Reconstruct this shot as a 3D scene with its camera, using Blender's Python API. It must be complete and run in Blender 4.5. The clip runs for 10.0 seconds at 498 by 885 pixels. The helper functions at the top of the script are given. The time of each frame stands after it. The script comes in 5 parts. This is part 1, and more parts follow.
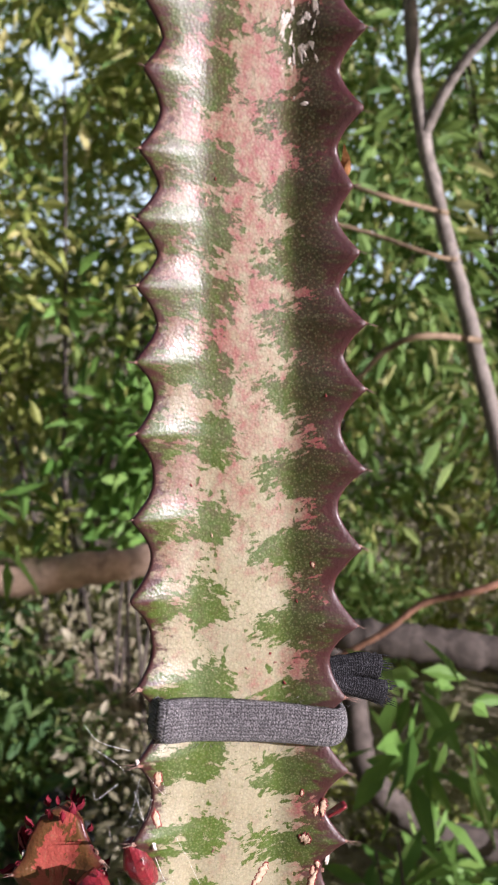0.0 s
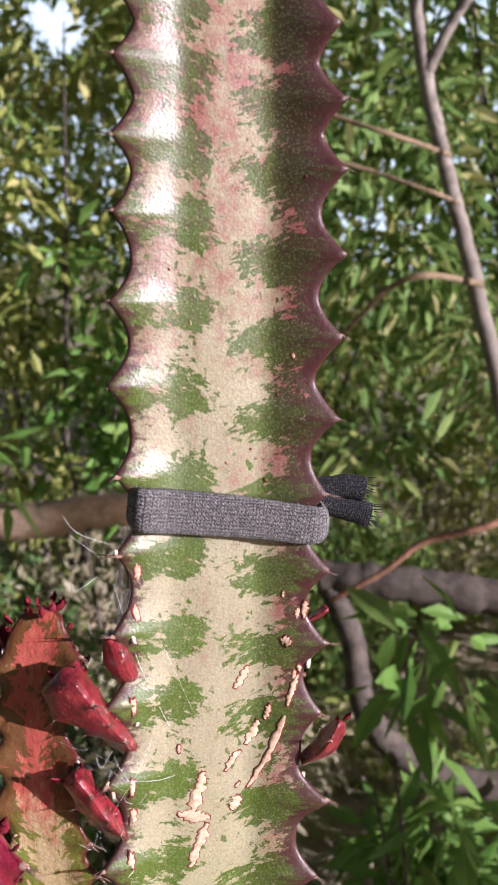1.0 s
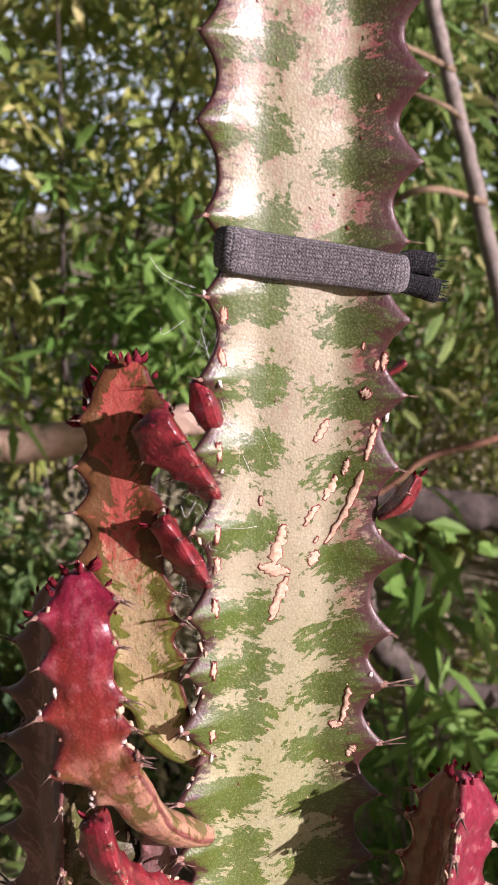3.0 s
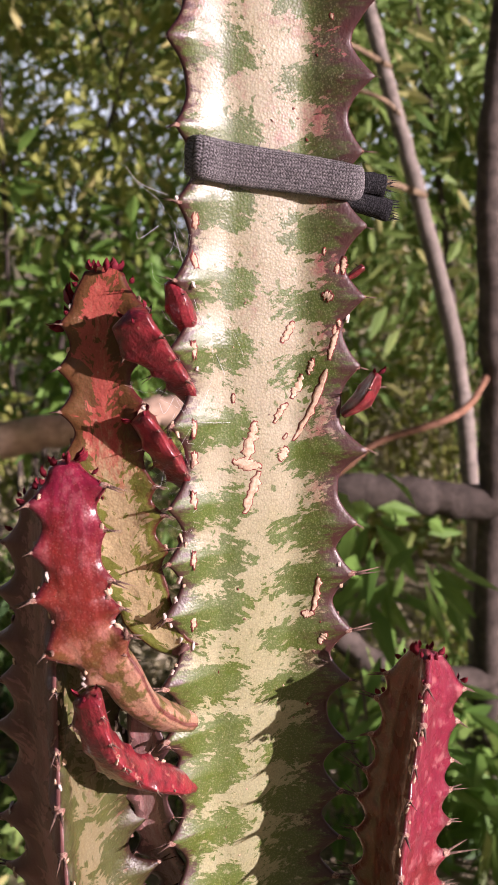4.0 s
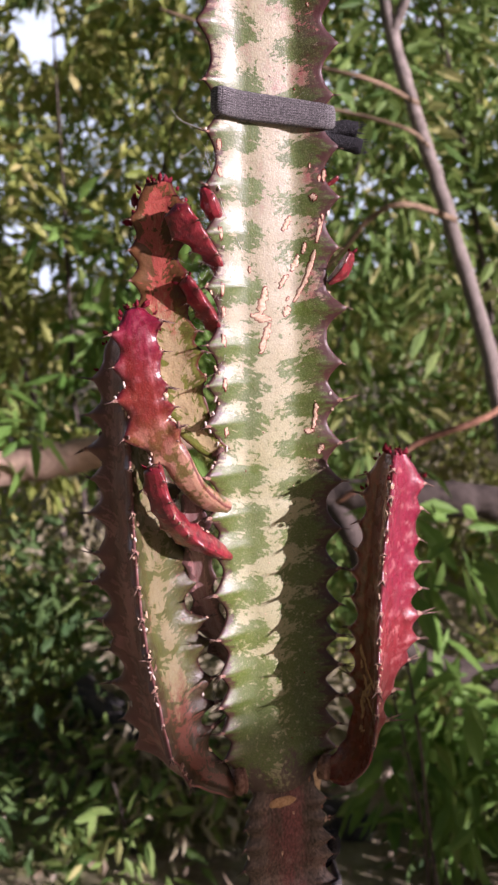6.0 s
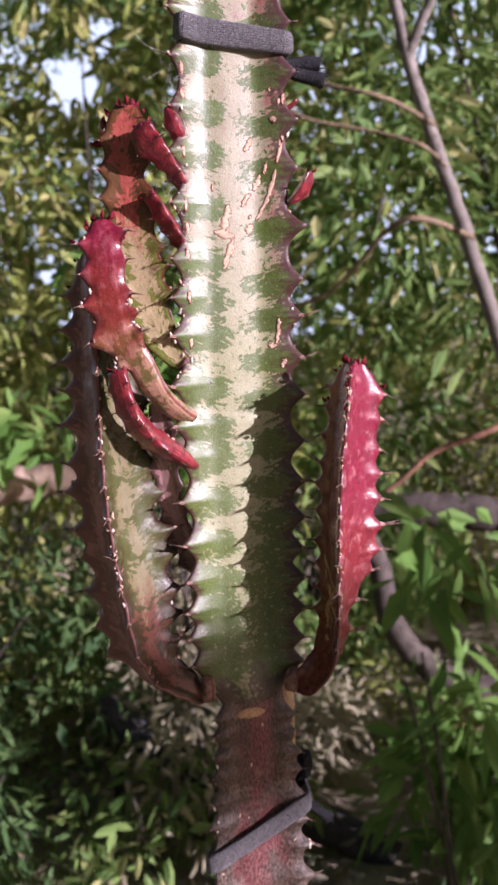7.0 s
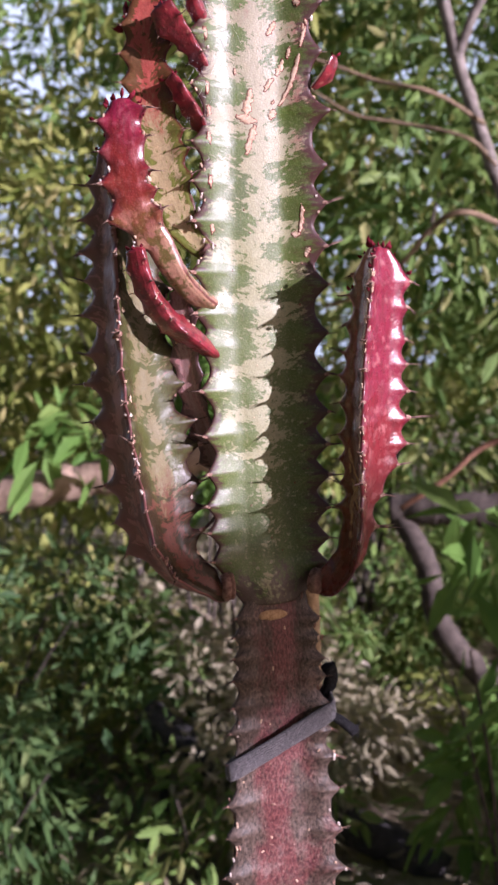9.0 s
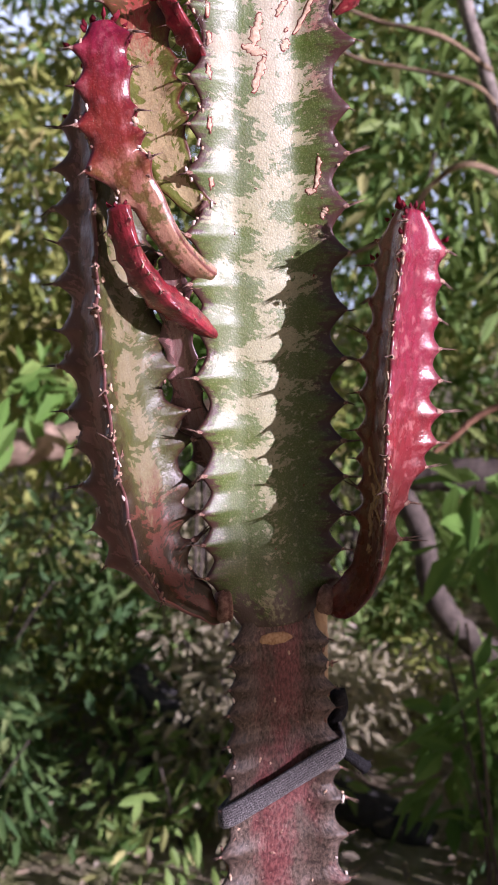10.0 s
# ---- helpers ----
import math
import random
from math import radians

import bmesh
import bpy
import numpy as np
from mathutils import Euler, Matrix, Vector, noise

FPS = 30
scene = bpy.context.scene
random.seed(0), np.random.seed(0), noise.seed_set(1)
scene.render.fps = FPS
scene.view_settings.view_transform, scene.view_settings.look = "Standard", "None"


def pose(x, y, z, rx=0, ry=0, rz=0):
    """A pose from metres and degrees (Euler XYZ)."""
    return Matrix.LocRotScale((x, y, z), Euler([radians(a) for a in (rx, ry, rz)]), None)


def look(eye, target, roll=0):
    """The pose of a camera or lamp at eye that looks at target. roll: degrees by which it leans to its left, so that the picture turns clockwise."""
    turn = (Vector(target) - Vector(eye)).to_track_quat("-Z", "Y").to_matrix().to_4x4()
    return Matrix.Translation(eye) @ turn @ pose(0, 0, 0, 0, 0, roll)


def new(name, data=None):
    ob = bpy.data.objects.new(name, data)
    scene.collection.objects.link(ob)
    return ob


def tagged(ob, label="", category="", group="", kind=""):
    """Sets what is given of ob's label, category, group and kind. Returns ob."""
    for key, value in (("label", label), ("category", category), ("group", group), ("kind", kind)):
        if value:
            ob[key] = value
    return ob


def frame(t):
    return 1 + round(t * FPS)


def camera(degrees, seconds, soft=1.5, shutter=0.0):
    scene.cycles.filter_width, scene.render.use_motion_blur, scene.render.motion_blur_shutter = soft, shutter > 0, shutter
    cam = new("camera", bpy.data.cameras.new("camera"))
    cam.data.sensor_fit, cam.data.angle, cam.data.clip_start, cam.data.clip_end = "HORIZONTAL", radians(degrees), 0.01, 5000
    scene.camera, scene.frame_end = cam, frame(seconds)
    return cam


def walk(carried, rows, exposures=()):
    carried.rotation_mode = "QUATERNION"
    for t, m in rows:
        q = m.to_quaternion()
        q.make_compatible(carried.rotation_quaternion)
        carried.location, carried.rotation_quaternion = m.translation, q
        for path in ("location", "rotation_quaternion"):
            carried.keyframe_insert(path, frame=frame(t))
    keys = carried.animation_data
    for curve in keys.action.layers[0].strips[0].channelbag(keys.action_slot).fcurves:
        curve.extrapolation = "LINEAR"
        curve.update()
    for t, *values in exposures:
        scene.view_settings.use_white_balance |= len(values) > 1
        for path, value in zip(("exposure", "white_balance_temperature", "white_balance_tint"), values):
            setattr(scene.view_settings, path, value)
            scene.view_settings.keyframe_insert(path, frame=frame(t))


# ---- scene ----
cam = camera(27.9, 10.0, soft=0.65)
PATH = [
    (0, (0.02, -0.25, 1.286), (-0.146, 1.721, 0.993), 2.2),
    (0.5, (0.028, -0.253, 1.275), (-0.137, 1.715, 0.964), 1.9),
    (1, (0.028, -0.253, 1.241), (-0.142, 1.708, 0.889), 2.2),
    (1.5, (0.025, -0.247, 1.216), (-0.113, 1.705, 0.804), 2.4),
    (2, (0.019, -0.245, 1.202), (-0.088, 1.706, 0.773), 1.9),
    (2.5, (0.019, -0.241, 1.19), (-0.138, 1.701, 0.74), 1.9),
    (2.7, (0.015, -0.251, 1.191), (-0.148, 1.691, 0.741), 1.8),
    (3.8, (-0.004, -0.291, 1.169), (-0.045, 1.663, 0.743), 1.8),
    (4, (0.002, -0.295, 1.162), (-0.04, 1.66, 0.739), 0.9),
    (4.5, (0.014, -0.314, 1.142), (-0.053, 1.64, 0.723), -0.6),
    (5, (0.009, -0.348, 1.131), (-0.075, 1.611, 0.738), -1.0),
    (5.5, (0.02, -0.398, 1.123), (-0.066, 1.565, 0.752), -1.0),
    (5.7, (0.016, -0.415, 1.114), (-0.092, 1.553, 0.776), -1.1),
    (6.8, (0.057, -0.451, 1.074), (-0.187, 1.515, 0.797), -1.4),
    (7, (0.056, -0.454, 1.049), (-0.174, 1.521, 0.83), -1.7),
    (7.5, (0.071, -0.457, 1.032), (-0.206, 1.512, 0.824), -2.9),
    (8, (0.083, -0.465, 1.015), (-0.259, 1.495, 0.816), -2.8),
    (8.5, (0.085, -0.463, 1.003), (-0.28, 1.496, 0.828), -2.7),
    (9, (0.068, -0.448, 0.984), (-0.268, 1.518, 0.834), -1.7),
    (9.5, (0.045, -0.409, 0.985), (-0.224, 1.565, 0.809), -1.3),
    (10, (0.051, -0.38, 0.996), (-0.26, 1.58, 0.748), -0.8),
]
EXPOSURES = [(0.0, 0.66, 5900, 24), (2.7, 0.57, 6150, 34), (4.0, 0.52, 6450, 37), (5.7, 0.53, 6200, 38), (7.0, 0.52, 5780, 38), (10.0, 0.50, 5720, 40)]
walk(cam, [(t, look(eye, target, roll)) for t, eye, target, roll in PATH], EXPOSURES)

cam.data.dof.use_dof = True
cam.data.dof.focus_distance = 0.318
cam.data.dof.aperture_fstop = 41.0

# ---------------------------------------------------------------- light
SUN_FROM = Vector((0.88, -0.405, 0.27)).normalized()
world = bpy.data.worlds.new("sky")
scene.world = world
world.use_nodes = True
wn = world.node_tree
sky = wn.nodes.new("ShaderNodeTexSky")
sky.sky_type, sky.sun_disc = "NISHITA", False
sky.dust_density = 5.0
sky.sun_elevation, sky.sun_rotation = math.asin(SUN_FROM.z), math.atan2(SUN_FROM.x, SUN_FROM.y)
wn.links.new(sky.outputs[0], wn.nodes["Background"].inputs[0])
wn.nodes["Background"].inputs[1].default_value = 0.036
sun = new("sun", bpy.data.lights.new("sun", "SUN"))
sun.data.energy, sun.data.angle, sun.data.color = 5.4, radians(0.6), (1.0, 0.95, 0.88)
sun.matrix_world = look(SUN_FROM * 20, (0, 0, 0))


# ---------------------------------------------------------------- materials
class Kit:
    """Short-hand for node materials."""

    def __init__(self, name, rough=0.5, spec=0.5):
        self.m = bpy.data.materials.new(name)
        self.m.use_nodes = True
        self.nt = self.m.node_tree
        self.b = self.nt.nodes["Principled BSDF"]
        self.b.inputs["Roughness"].default_value = rough
        self.b.inputs["Specular IOR Level"].default_value = spec

    def put(self, sock, v):
        if isinstance(v, bpy.types.NodeSocket):
            self.nt.links.new(v, sock)
        elif v is not None:
            sock.default_value = (*v, 1) if isinstance(v, tuple) and len(v) == 3 and sock.type == "RGBA" else v

    def math(self, op, a, b=None, c=None):
        n = self.nt.nodes.new("ShaderNodeMath")
        n.operation = op
        for s, v in zip(n.inputs, (a, b, c)):
            self.put(s, v)
        return n.outputs[0]

    def ramp(self, v, lo, hi, to0=0.0, to1=1.0):
        n = self.nt.nodes.new("ShaderNodeMapRange")
        n.interpolation_type = "SMOOTHSTEP"
        for s, x in zip(n.inputs, (v, lo, hi, to0, to1)):
            self.put(s, x)
        return n.outputs[0]

    def mix(self, f, a, b, how="MIX"):
        n = self.nt.nodes.new("ShaderNodeMix")
        n.data_type, n.blend_type = "RGBA", how
        self.put(n.inputs[0], f), self.put(n.inputs[6], a), self.put(n.inputs[7], b)
        return n.outputs[2]

    def vec(self, x, y, z=0.0):
        n = self.nt.nodes.new("ShaderNodeCombineXYZ")
        for s, v in zip(n.inputs, (x, y, z)):
            self.put(s, v)
        return n.outputs[0]

    def noise(self, scale, v=None, detail=3.0, rough=0.55, dist=0.0):
        n = self.nt.nodes.new("ShaderNodeTexNoise")
        self.put(n.inputs["Vector"], v if v is not None else self.obj())
        for k, x in (("Scale", scale), ("Detail", detail), ("Roughness", rough), ("Distortion", dist)):
            n.inputs[k].default_value = x
        return n.outputs[0]

    def cells(self, scale, v=None, feature="F1"):
        n = self.nt.nodes.new("ShaderNodeTexVoronoi")
        n.feature = feature
        self.put(n.inputs["Vector"], v if v is not None else self.obj())
        n.inputs["Scale"].default_value = scale
        return n.outputs["Distance"]

    def obj(self):
        return self.nt.nodes.new("ShaderNodeTexCoord").outputs["Object"]

    def uv(self):
        n = self.nt.nodes.new("ShaderNodeSeparateXYZ")
        self.nt.links.new(self.nt.nodes.new("ShaderNodeTexCoord").outputs["UV"], n.inputs[0])
        return n.outputs[0], n.outputs[1]

    def beat(self):
        n = self.nt.nodes.new("ShaderNodeUVMap")
        n.uv_map = "Teeth"
        x = self.nt.nodes.new("ShaderNodeSeparateXYZ")
        self.nt.links.new(n.outputs[0], x.inputs[0])
        return x.outputs[0]

    def island(self):
        return self.nt.nodes.new("ShaderNodeNewGeometry").outputs["Random Per Island"]

    def each(self):
        return self.nt.nodes.new("ShaderNodeObjectInfo").outputs["Random"]

    def bump(self, height, strength, distance):
        n = self.nt.nodes.new("ShaderNodeBump")
        n.inputs["Strength"].default_value, n.inputs["Distance"].default_value = strength, distance
        self.put(n.inputs["Height"], height)
        if self.b.inputs["Normal"].is_linked:
            self.nt.links.new(self.b.inputs["Normal"].links[0].from_socket, n.inputs["Normal"])
        self.nt.links.new(n.outputs[0], self.b.inputs["Normal"])

    def out(self, color, rough=None):
        self.put(self.b.inputs["Base Color"], color)
        if rough is not None:
            self.put(self.b.inputs["Roughness"], rough)
        return self.m

    def leafy(self, color, share):
        """Mixes in light that comes through a thin leaf."""
        t = self.nt.nodes.new("ShaderNodeBsdfTranslucent")
        self.put(t.inputs[0], color)
        x = self.nt.nodes.new("ShaderNodeMixShader")
        x.inputs[0].default_value = share
        self.nt.links.new(self.b.outputs[0], x.inputs[1])
        self.nt.links.new(t.outputs[0], x.inputs[2])
        self.nt.links.new(x.outputs[0], self.nt.nodes["Material Output"].inputs["Surface"])


def skin(name, cream, green, red, green_from, red_low, red_high, red_v0, red_v1, edge_from=0.92, rough=0.44, green_low=0.0, foot=False, coat=0.25, coat_rough=0.46, others=None, wing_red=0.5, spec=0.7, edge_ragged=0.5, soft=0.07, speck=1.0, wrinkle=0.16, ragged=1.0, dark_red=0.20):
    """Succulent skin: a pale ragged band along each face, green blotches towards the ridges, maroon ridges.
    red_low..red_high: how red it is from V red_v0 to red_v1 (metres along the stem)."""
    k = Kit(name, rough, spec)
    U, V = k.uv()
    a = k.math("SUBTRACT", k.math("MODULO", k.math("ADD", U, 1.0), 4.0), 1.0)
    e = k.math("ABSOLUTE", a)
    face = k.math("MULTIPLY", k.math("FLOOR", k.math("MULTIPLY", k.math("ADD", U, 1.0), 0.25)), 7.3)
    side = k.math("SIGN", a)
    big = k.noise(1.0, k.vec(k.math("MULTIPLY", a, 1.0), k.math("MULTIPLY", V, 78.0), face), 2.0, 0.5)
    fing = k.noise(1.0, k.vec(k.math("MULTIPLY", a, 2.6), k.math("SUBTRACT", k.math("MULTIPLY", V, 420.0), k.math("MULTIPLY", e, 2.6)), face), 4.0, 0.62)
    spots = k.noise(1.0, k.vec(k.math("MULTIPLY", a, 8.0), k.math("MULTIPLY", V, 230.0), k.math("ADD", face, 3.0)), 2.0, 0.5)
    f = k.math("ADD", e, k.math("MULTIPLY", k.math("SUBTRACT", big, 0.5), 2.6 * ragged))
    f = k.math("ADD", f, k.math("MULTIPLY", k.math("SUBTRACT", fing, 0.5), 2.3 * ragged))
    if green_low:
        # one blotch at each tooth, its fingers running down towards the middle of the face
        near = k.noise(1.0, k.vec(k.math("MULTIPLY", a, 2.4), k.math("MULTIPLY", V, 150.0), face), 2.0, 0.5)
        fing = k.noise(1.0, k.vec(k.math("MULTIPLY", a, 6.5), k.math("SUBTRACT", k.math("MULTIPLY", V, 520.0), k.math("MULTIPLY", e, 4.2)), face), 6.0, 0.68)
        f = k.math("ADD", e, k.math("ADD", k.math("MULTIPLY", k.math("SUBTRACT", near, 0.5), 1.2), k.math("MULTIPLY", k.math("SUBTRACT", fing, 0.5), 3.0)))
        f = k.math("ADD", f, k.ramp(k.beat(), 0.0, 0.85, -0.38, 0.34))
        # left wing loses some green, so part of its sheen is in the colour
        f = k.math("SUBTRACT", f, k.math("MULTIPLY", k.ramp(a, -0.50, -0.72), k.ramp(V, 1.05, 1.15, 0.15, 0.34)))
        f = k.math("ADD", f, k.math("MULTIPLY", k.math("MULTIPLY", k.ramp(a, -0.60, -0.42), k.ramp(a, -0.10, -0.26)), 0.26))
        f = k.math("ADD", f, k.math("MULTIPLY", k.ramp(a, 0.30, 0.60), k.ramp(V, 1.12, 1.24, 0.05, 0.25)))
        f = k.math("ADD", f, k.math("ADD", k.ramp(V, 1.00, 1.10, 0.10, 0.0), k.ramp(V, 0.90, 0.96, 0.32, 0.0)))
    greenish = k.math("MAXIMUM", k.ramp(f, green_from, green_from + soft), k.math("MULTIPLY", k.ramp(spots, 0.63, 0.66), k.ramp(e, -0.1, 0.25)))
    mott = k.noise(1.0, k.vec(k.math("MULTIPLY", a, 9.0), k.math("MULTIPLY", V, 330.0), face), 4.0, 0.65)
    tone = k.noise(1.0, k.vec(k.math("MULTIPLY", a, 2.0), k.math("MULTIPLY", V, 45.0), k.math("ADD", face, 9.0)), 4.0, 0.6)
    pale = k.mix(k.ramp(tone, 0.35, 0.7), cream, tuple(c * 0.84 for c in cream))
    redness = k.math("ADD", k.ramp(V, red_v0, red_v1, red_low, red_high), k.math("ADD", k.math("MULTIPLY", k.math("SUBTRACT", tone, 0.5), 1.3), k.math("MULTIPLY", k.math("SUBTRACT", mott, 0.5), 1.5)))
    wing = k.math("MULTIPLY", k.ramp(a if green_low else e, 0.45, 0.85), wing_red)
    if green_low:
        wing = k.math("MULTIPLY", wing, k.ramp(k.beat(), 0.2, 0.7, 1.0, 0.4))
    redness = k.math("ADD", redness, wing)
    redm = k.ramp(redness, 0.12, 0.95)
    pale = k.mix(k.math("MULTIPLY", redm, 0.85), pale, tuple(c * 1.15 + 0.003 for c in red))
    dark = k.mix(k.ramp(tone, 0.3, 0.75), green, tuple(c * 1.5 for c in green))
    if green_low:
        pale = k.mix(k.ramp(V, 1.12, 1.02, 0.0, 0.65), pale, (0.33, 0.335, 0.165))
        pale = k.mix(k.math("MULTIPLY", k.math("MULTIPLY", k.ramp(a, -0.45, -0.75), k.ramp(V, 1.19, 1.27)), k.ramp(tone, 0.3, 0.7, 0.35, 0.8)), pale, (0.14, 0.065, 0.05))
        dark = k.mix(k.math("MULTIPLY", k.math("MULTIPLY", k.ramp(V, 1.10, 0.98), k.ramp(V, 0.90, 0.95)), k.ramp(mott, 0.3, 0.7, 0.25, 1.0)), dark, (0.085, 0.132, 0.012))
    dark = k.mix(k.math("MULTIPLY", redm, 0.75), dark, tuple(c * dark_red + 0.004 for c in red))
    # right wing darker: own pigment, plus its turned-away shade put into the colour
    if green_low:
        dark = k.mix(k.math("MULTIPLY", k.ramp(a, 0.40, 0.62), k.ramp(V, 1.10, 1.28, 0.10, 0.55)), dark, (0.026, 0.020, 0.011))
    if green_low:
        # on the old part of the stem green and tan break up into fine mottling
        greenish = k.math("MAXIMUM", k.math("MULTIPLY", greenish, k.ramp(k.math("ADD", mott, k.ramp(V, 0.98, 1.04, 0.0, 0.3)), 0.30, 0.44)), k.math("MULTIPLY", k.ramp(V, 1.03, 0.97), k.ramp(mott, 0.58, 0.66, 0.0, 0.45)))
    col = k.mix(greenish, pale, dark)
    fine = k.noise(1.0, k.vec(k.math("MULTIPLY", a, 26.0), k.math("MULTIPLY", V, 1100.0), face), 3.0, 0.7)
    col = k.mix(k.math("MULTIPLY", k.ramp(fine, 0.52, 0.64), 0.16), col, pale)
    col = k.mix(k.math("MULTIPLY", k.ramp(fine, 0.48, 0.36), 0.30), col, dark)
    dots = k.cells(1350.0)
    col = k.mix(k.ramp(dots, 0.25, 0.6, 0.0, 0.26), col, k.mix(0.6, col, (0.10, 0.05, 0.03)))
    col = k.mix(k.math("MULTIPLY", k.ramp(dots, 0.0, 0.30, 1.0, 0.0), 0.20 * speck), col, k.mix(0.32, col, (0.85, 0.76, 0.60)))
    if green_low:
        col = k.mix(k.math("MULTIPLY", k.ramp(k.cells(1450.0), 0.46, 0.20), 0.36), col, k.mix(0.36, col, (0.62, 0.60, 0.32)))
    streak = k.noise(1.0, k.vec(k.math("MULTIPLY", a, 7.0), k.math("MULTIPLY", V, 500.0), face), 4.0, 0.65)
    edge = k.ramp(k.math("ADD", k.math("SUBTRACT", e, k.ramp(a, 0.0, -0.5, 0.0, 0.07)), k.math("MULTIPLY", k.math("SUBTRACT", streak, 0.5), edge_ragged)), edge_from - 0.08, edge_from + 0.10)
    col = k.mix(k.math("MULTIPLY", edge, 0.92), col, tuple(c * 0.22 + 0.005 for c in red))
    # faces past the first: own maroon, with some of their shade in the colour
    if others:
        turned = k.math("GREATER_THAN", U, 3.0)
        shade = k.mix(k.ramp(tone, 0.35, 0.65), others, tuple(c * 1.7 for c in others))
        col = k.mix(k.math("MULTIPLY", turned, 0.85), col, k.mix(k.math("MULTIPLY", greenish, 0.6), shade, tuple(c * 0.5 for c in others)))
    # foot browned: dark joint colour, deepened for the shade that lies there
    if foot:
        col = k.mix(k.ramp(k.math("ADD", V, k.math("ADD", k.math("MULTIPLY", k.math("SUBTRACT", tone, 0.5), 0.05), k.math("MULTIPLY", k.math("SUBTRACT", mott, 0.5), 0.07))), 0.878, 0.894, 0.92, 0.0), col, (0.055, 0.024, 0.022))
    wear = k.noise(260.0, None, 4.0, 0.7)
    col = k.mix(k.math("MULTIPLY", k.ramp(wear, 0.66, 0.74), 0.45), col, (0.42, 0.34, 0.24))
    k.bump(dots, 0.22, 0.00025)
    k.bump(k.noise(110.0 if wrinkle < 0.3 else 170.0, None, 3.0), wrinkle, 0.0015)
    k.b.inputs["Coat Weight"].default_value = coat
    k.b.inputs["Coat Roughness"].default_value = coat_rough
    k.b.inputs["Subsurface Weight"].default_value = 0.08
    k.b.inputs["Subsurface Radius"].default_value = (0.004, 0.002, 0.001)
    k.b.inputs["Subsurface Scale"].default_value = 0.5
    return k.out(col, k.ramp(k.noise(90.0, None, 4.0), 0.3, 0.75, rough - 0.06, rough + 0.16))


CREAM = (0.365, 0.325, 0.21)
GREEN = (0.045, 0.086, 0.004)
RED = (0.25, 0.035, 0.05)
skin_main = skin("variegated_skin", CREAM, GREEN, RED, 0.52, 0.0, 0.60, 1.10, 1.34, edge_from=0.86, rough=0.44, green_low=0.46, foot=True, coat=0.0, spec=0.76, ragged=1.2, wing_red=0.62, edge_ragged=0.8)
skin_branch = skin("branch_skin", (0.52, 0.42, 0.23), (0.125, 0.15, 0.024), (0.37, 0.025, 0.032), 0.42, -0.1, 1.0, 0.045, 0.085, rough=0.36, coat=0.12, coat_rough=0.26, spec=0.4, speck=0.35, wrinkle=0.5, soft=0.14, ragged=0.9, dark_red=0.3, edge_ragged=0.35, wing_red=0.25)
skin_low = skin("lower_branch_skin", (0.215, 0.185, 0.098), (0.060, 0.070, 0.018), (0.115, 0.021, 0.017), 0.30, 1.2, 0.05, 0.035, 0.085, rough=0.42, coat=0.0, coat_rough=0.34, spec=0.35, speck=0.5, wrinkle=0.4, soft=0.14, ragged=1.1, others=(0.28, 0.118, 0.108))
skin_mauve = skin("mauve_branch_skin", (0.42, 0.27, 0.25), (0.22, 0.11, 0.10), (0.28, 0.095, 0.10), 0.62, 0.3, 0.5, 0.0, 0.1)


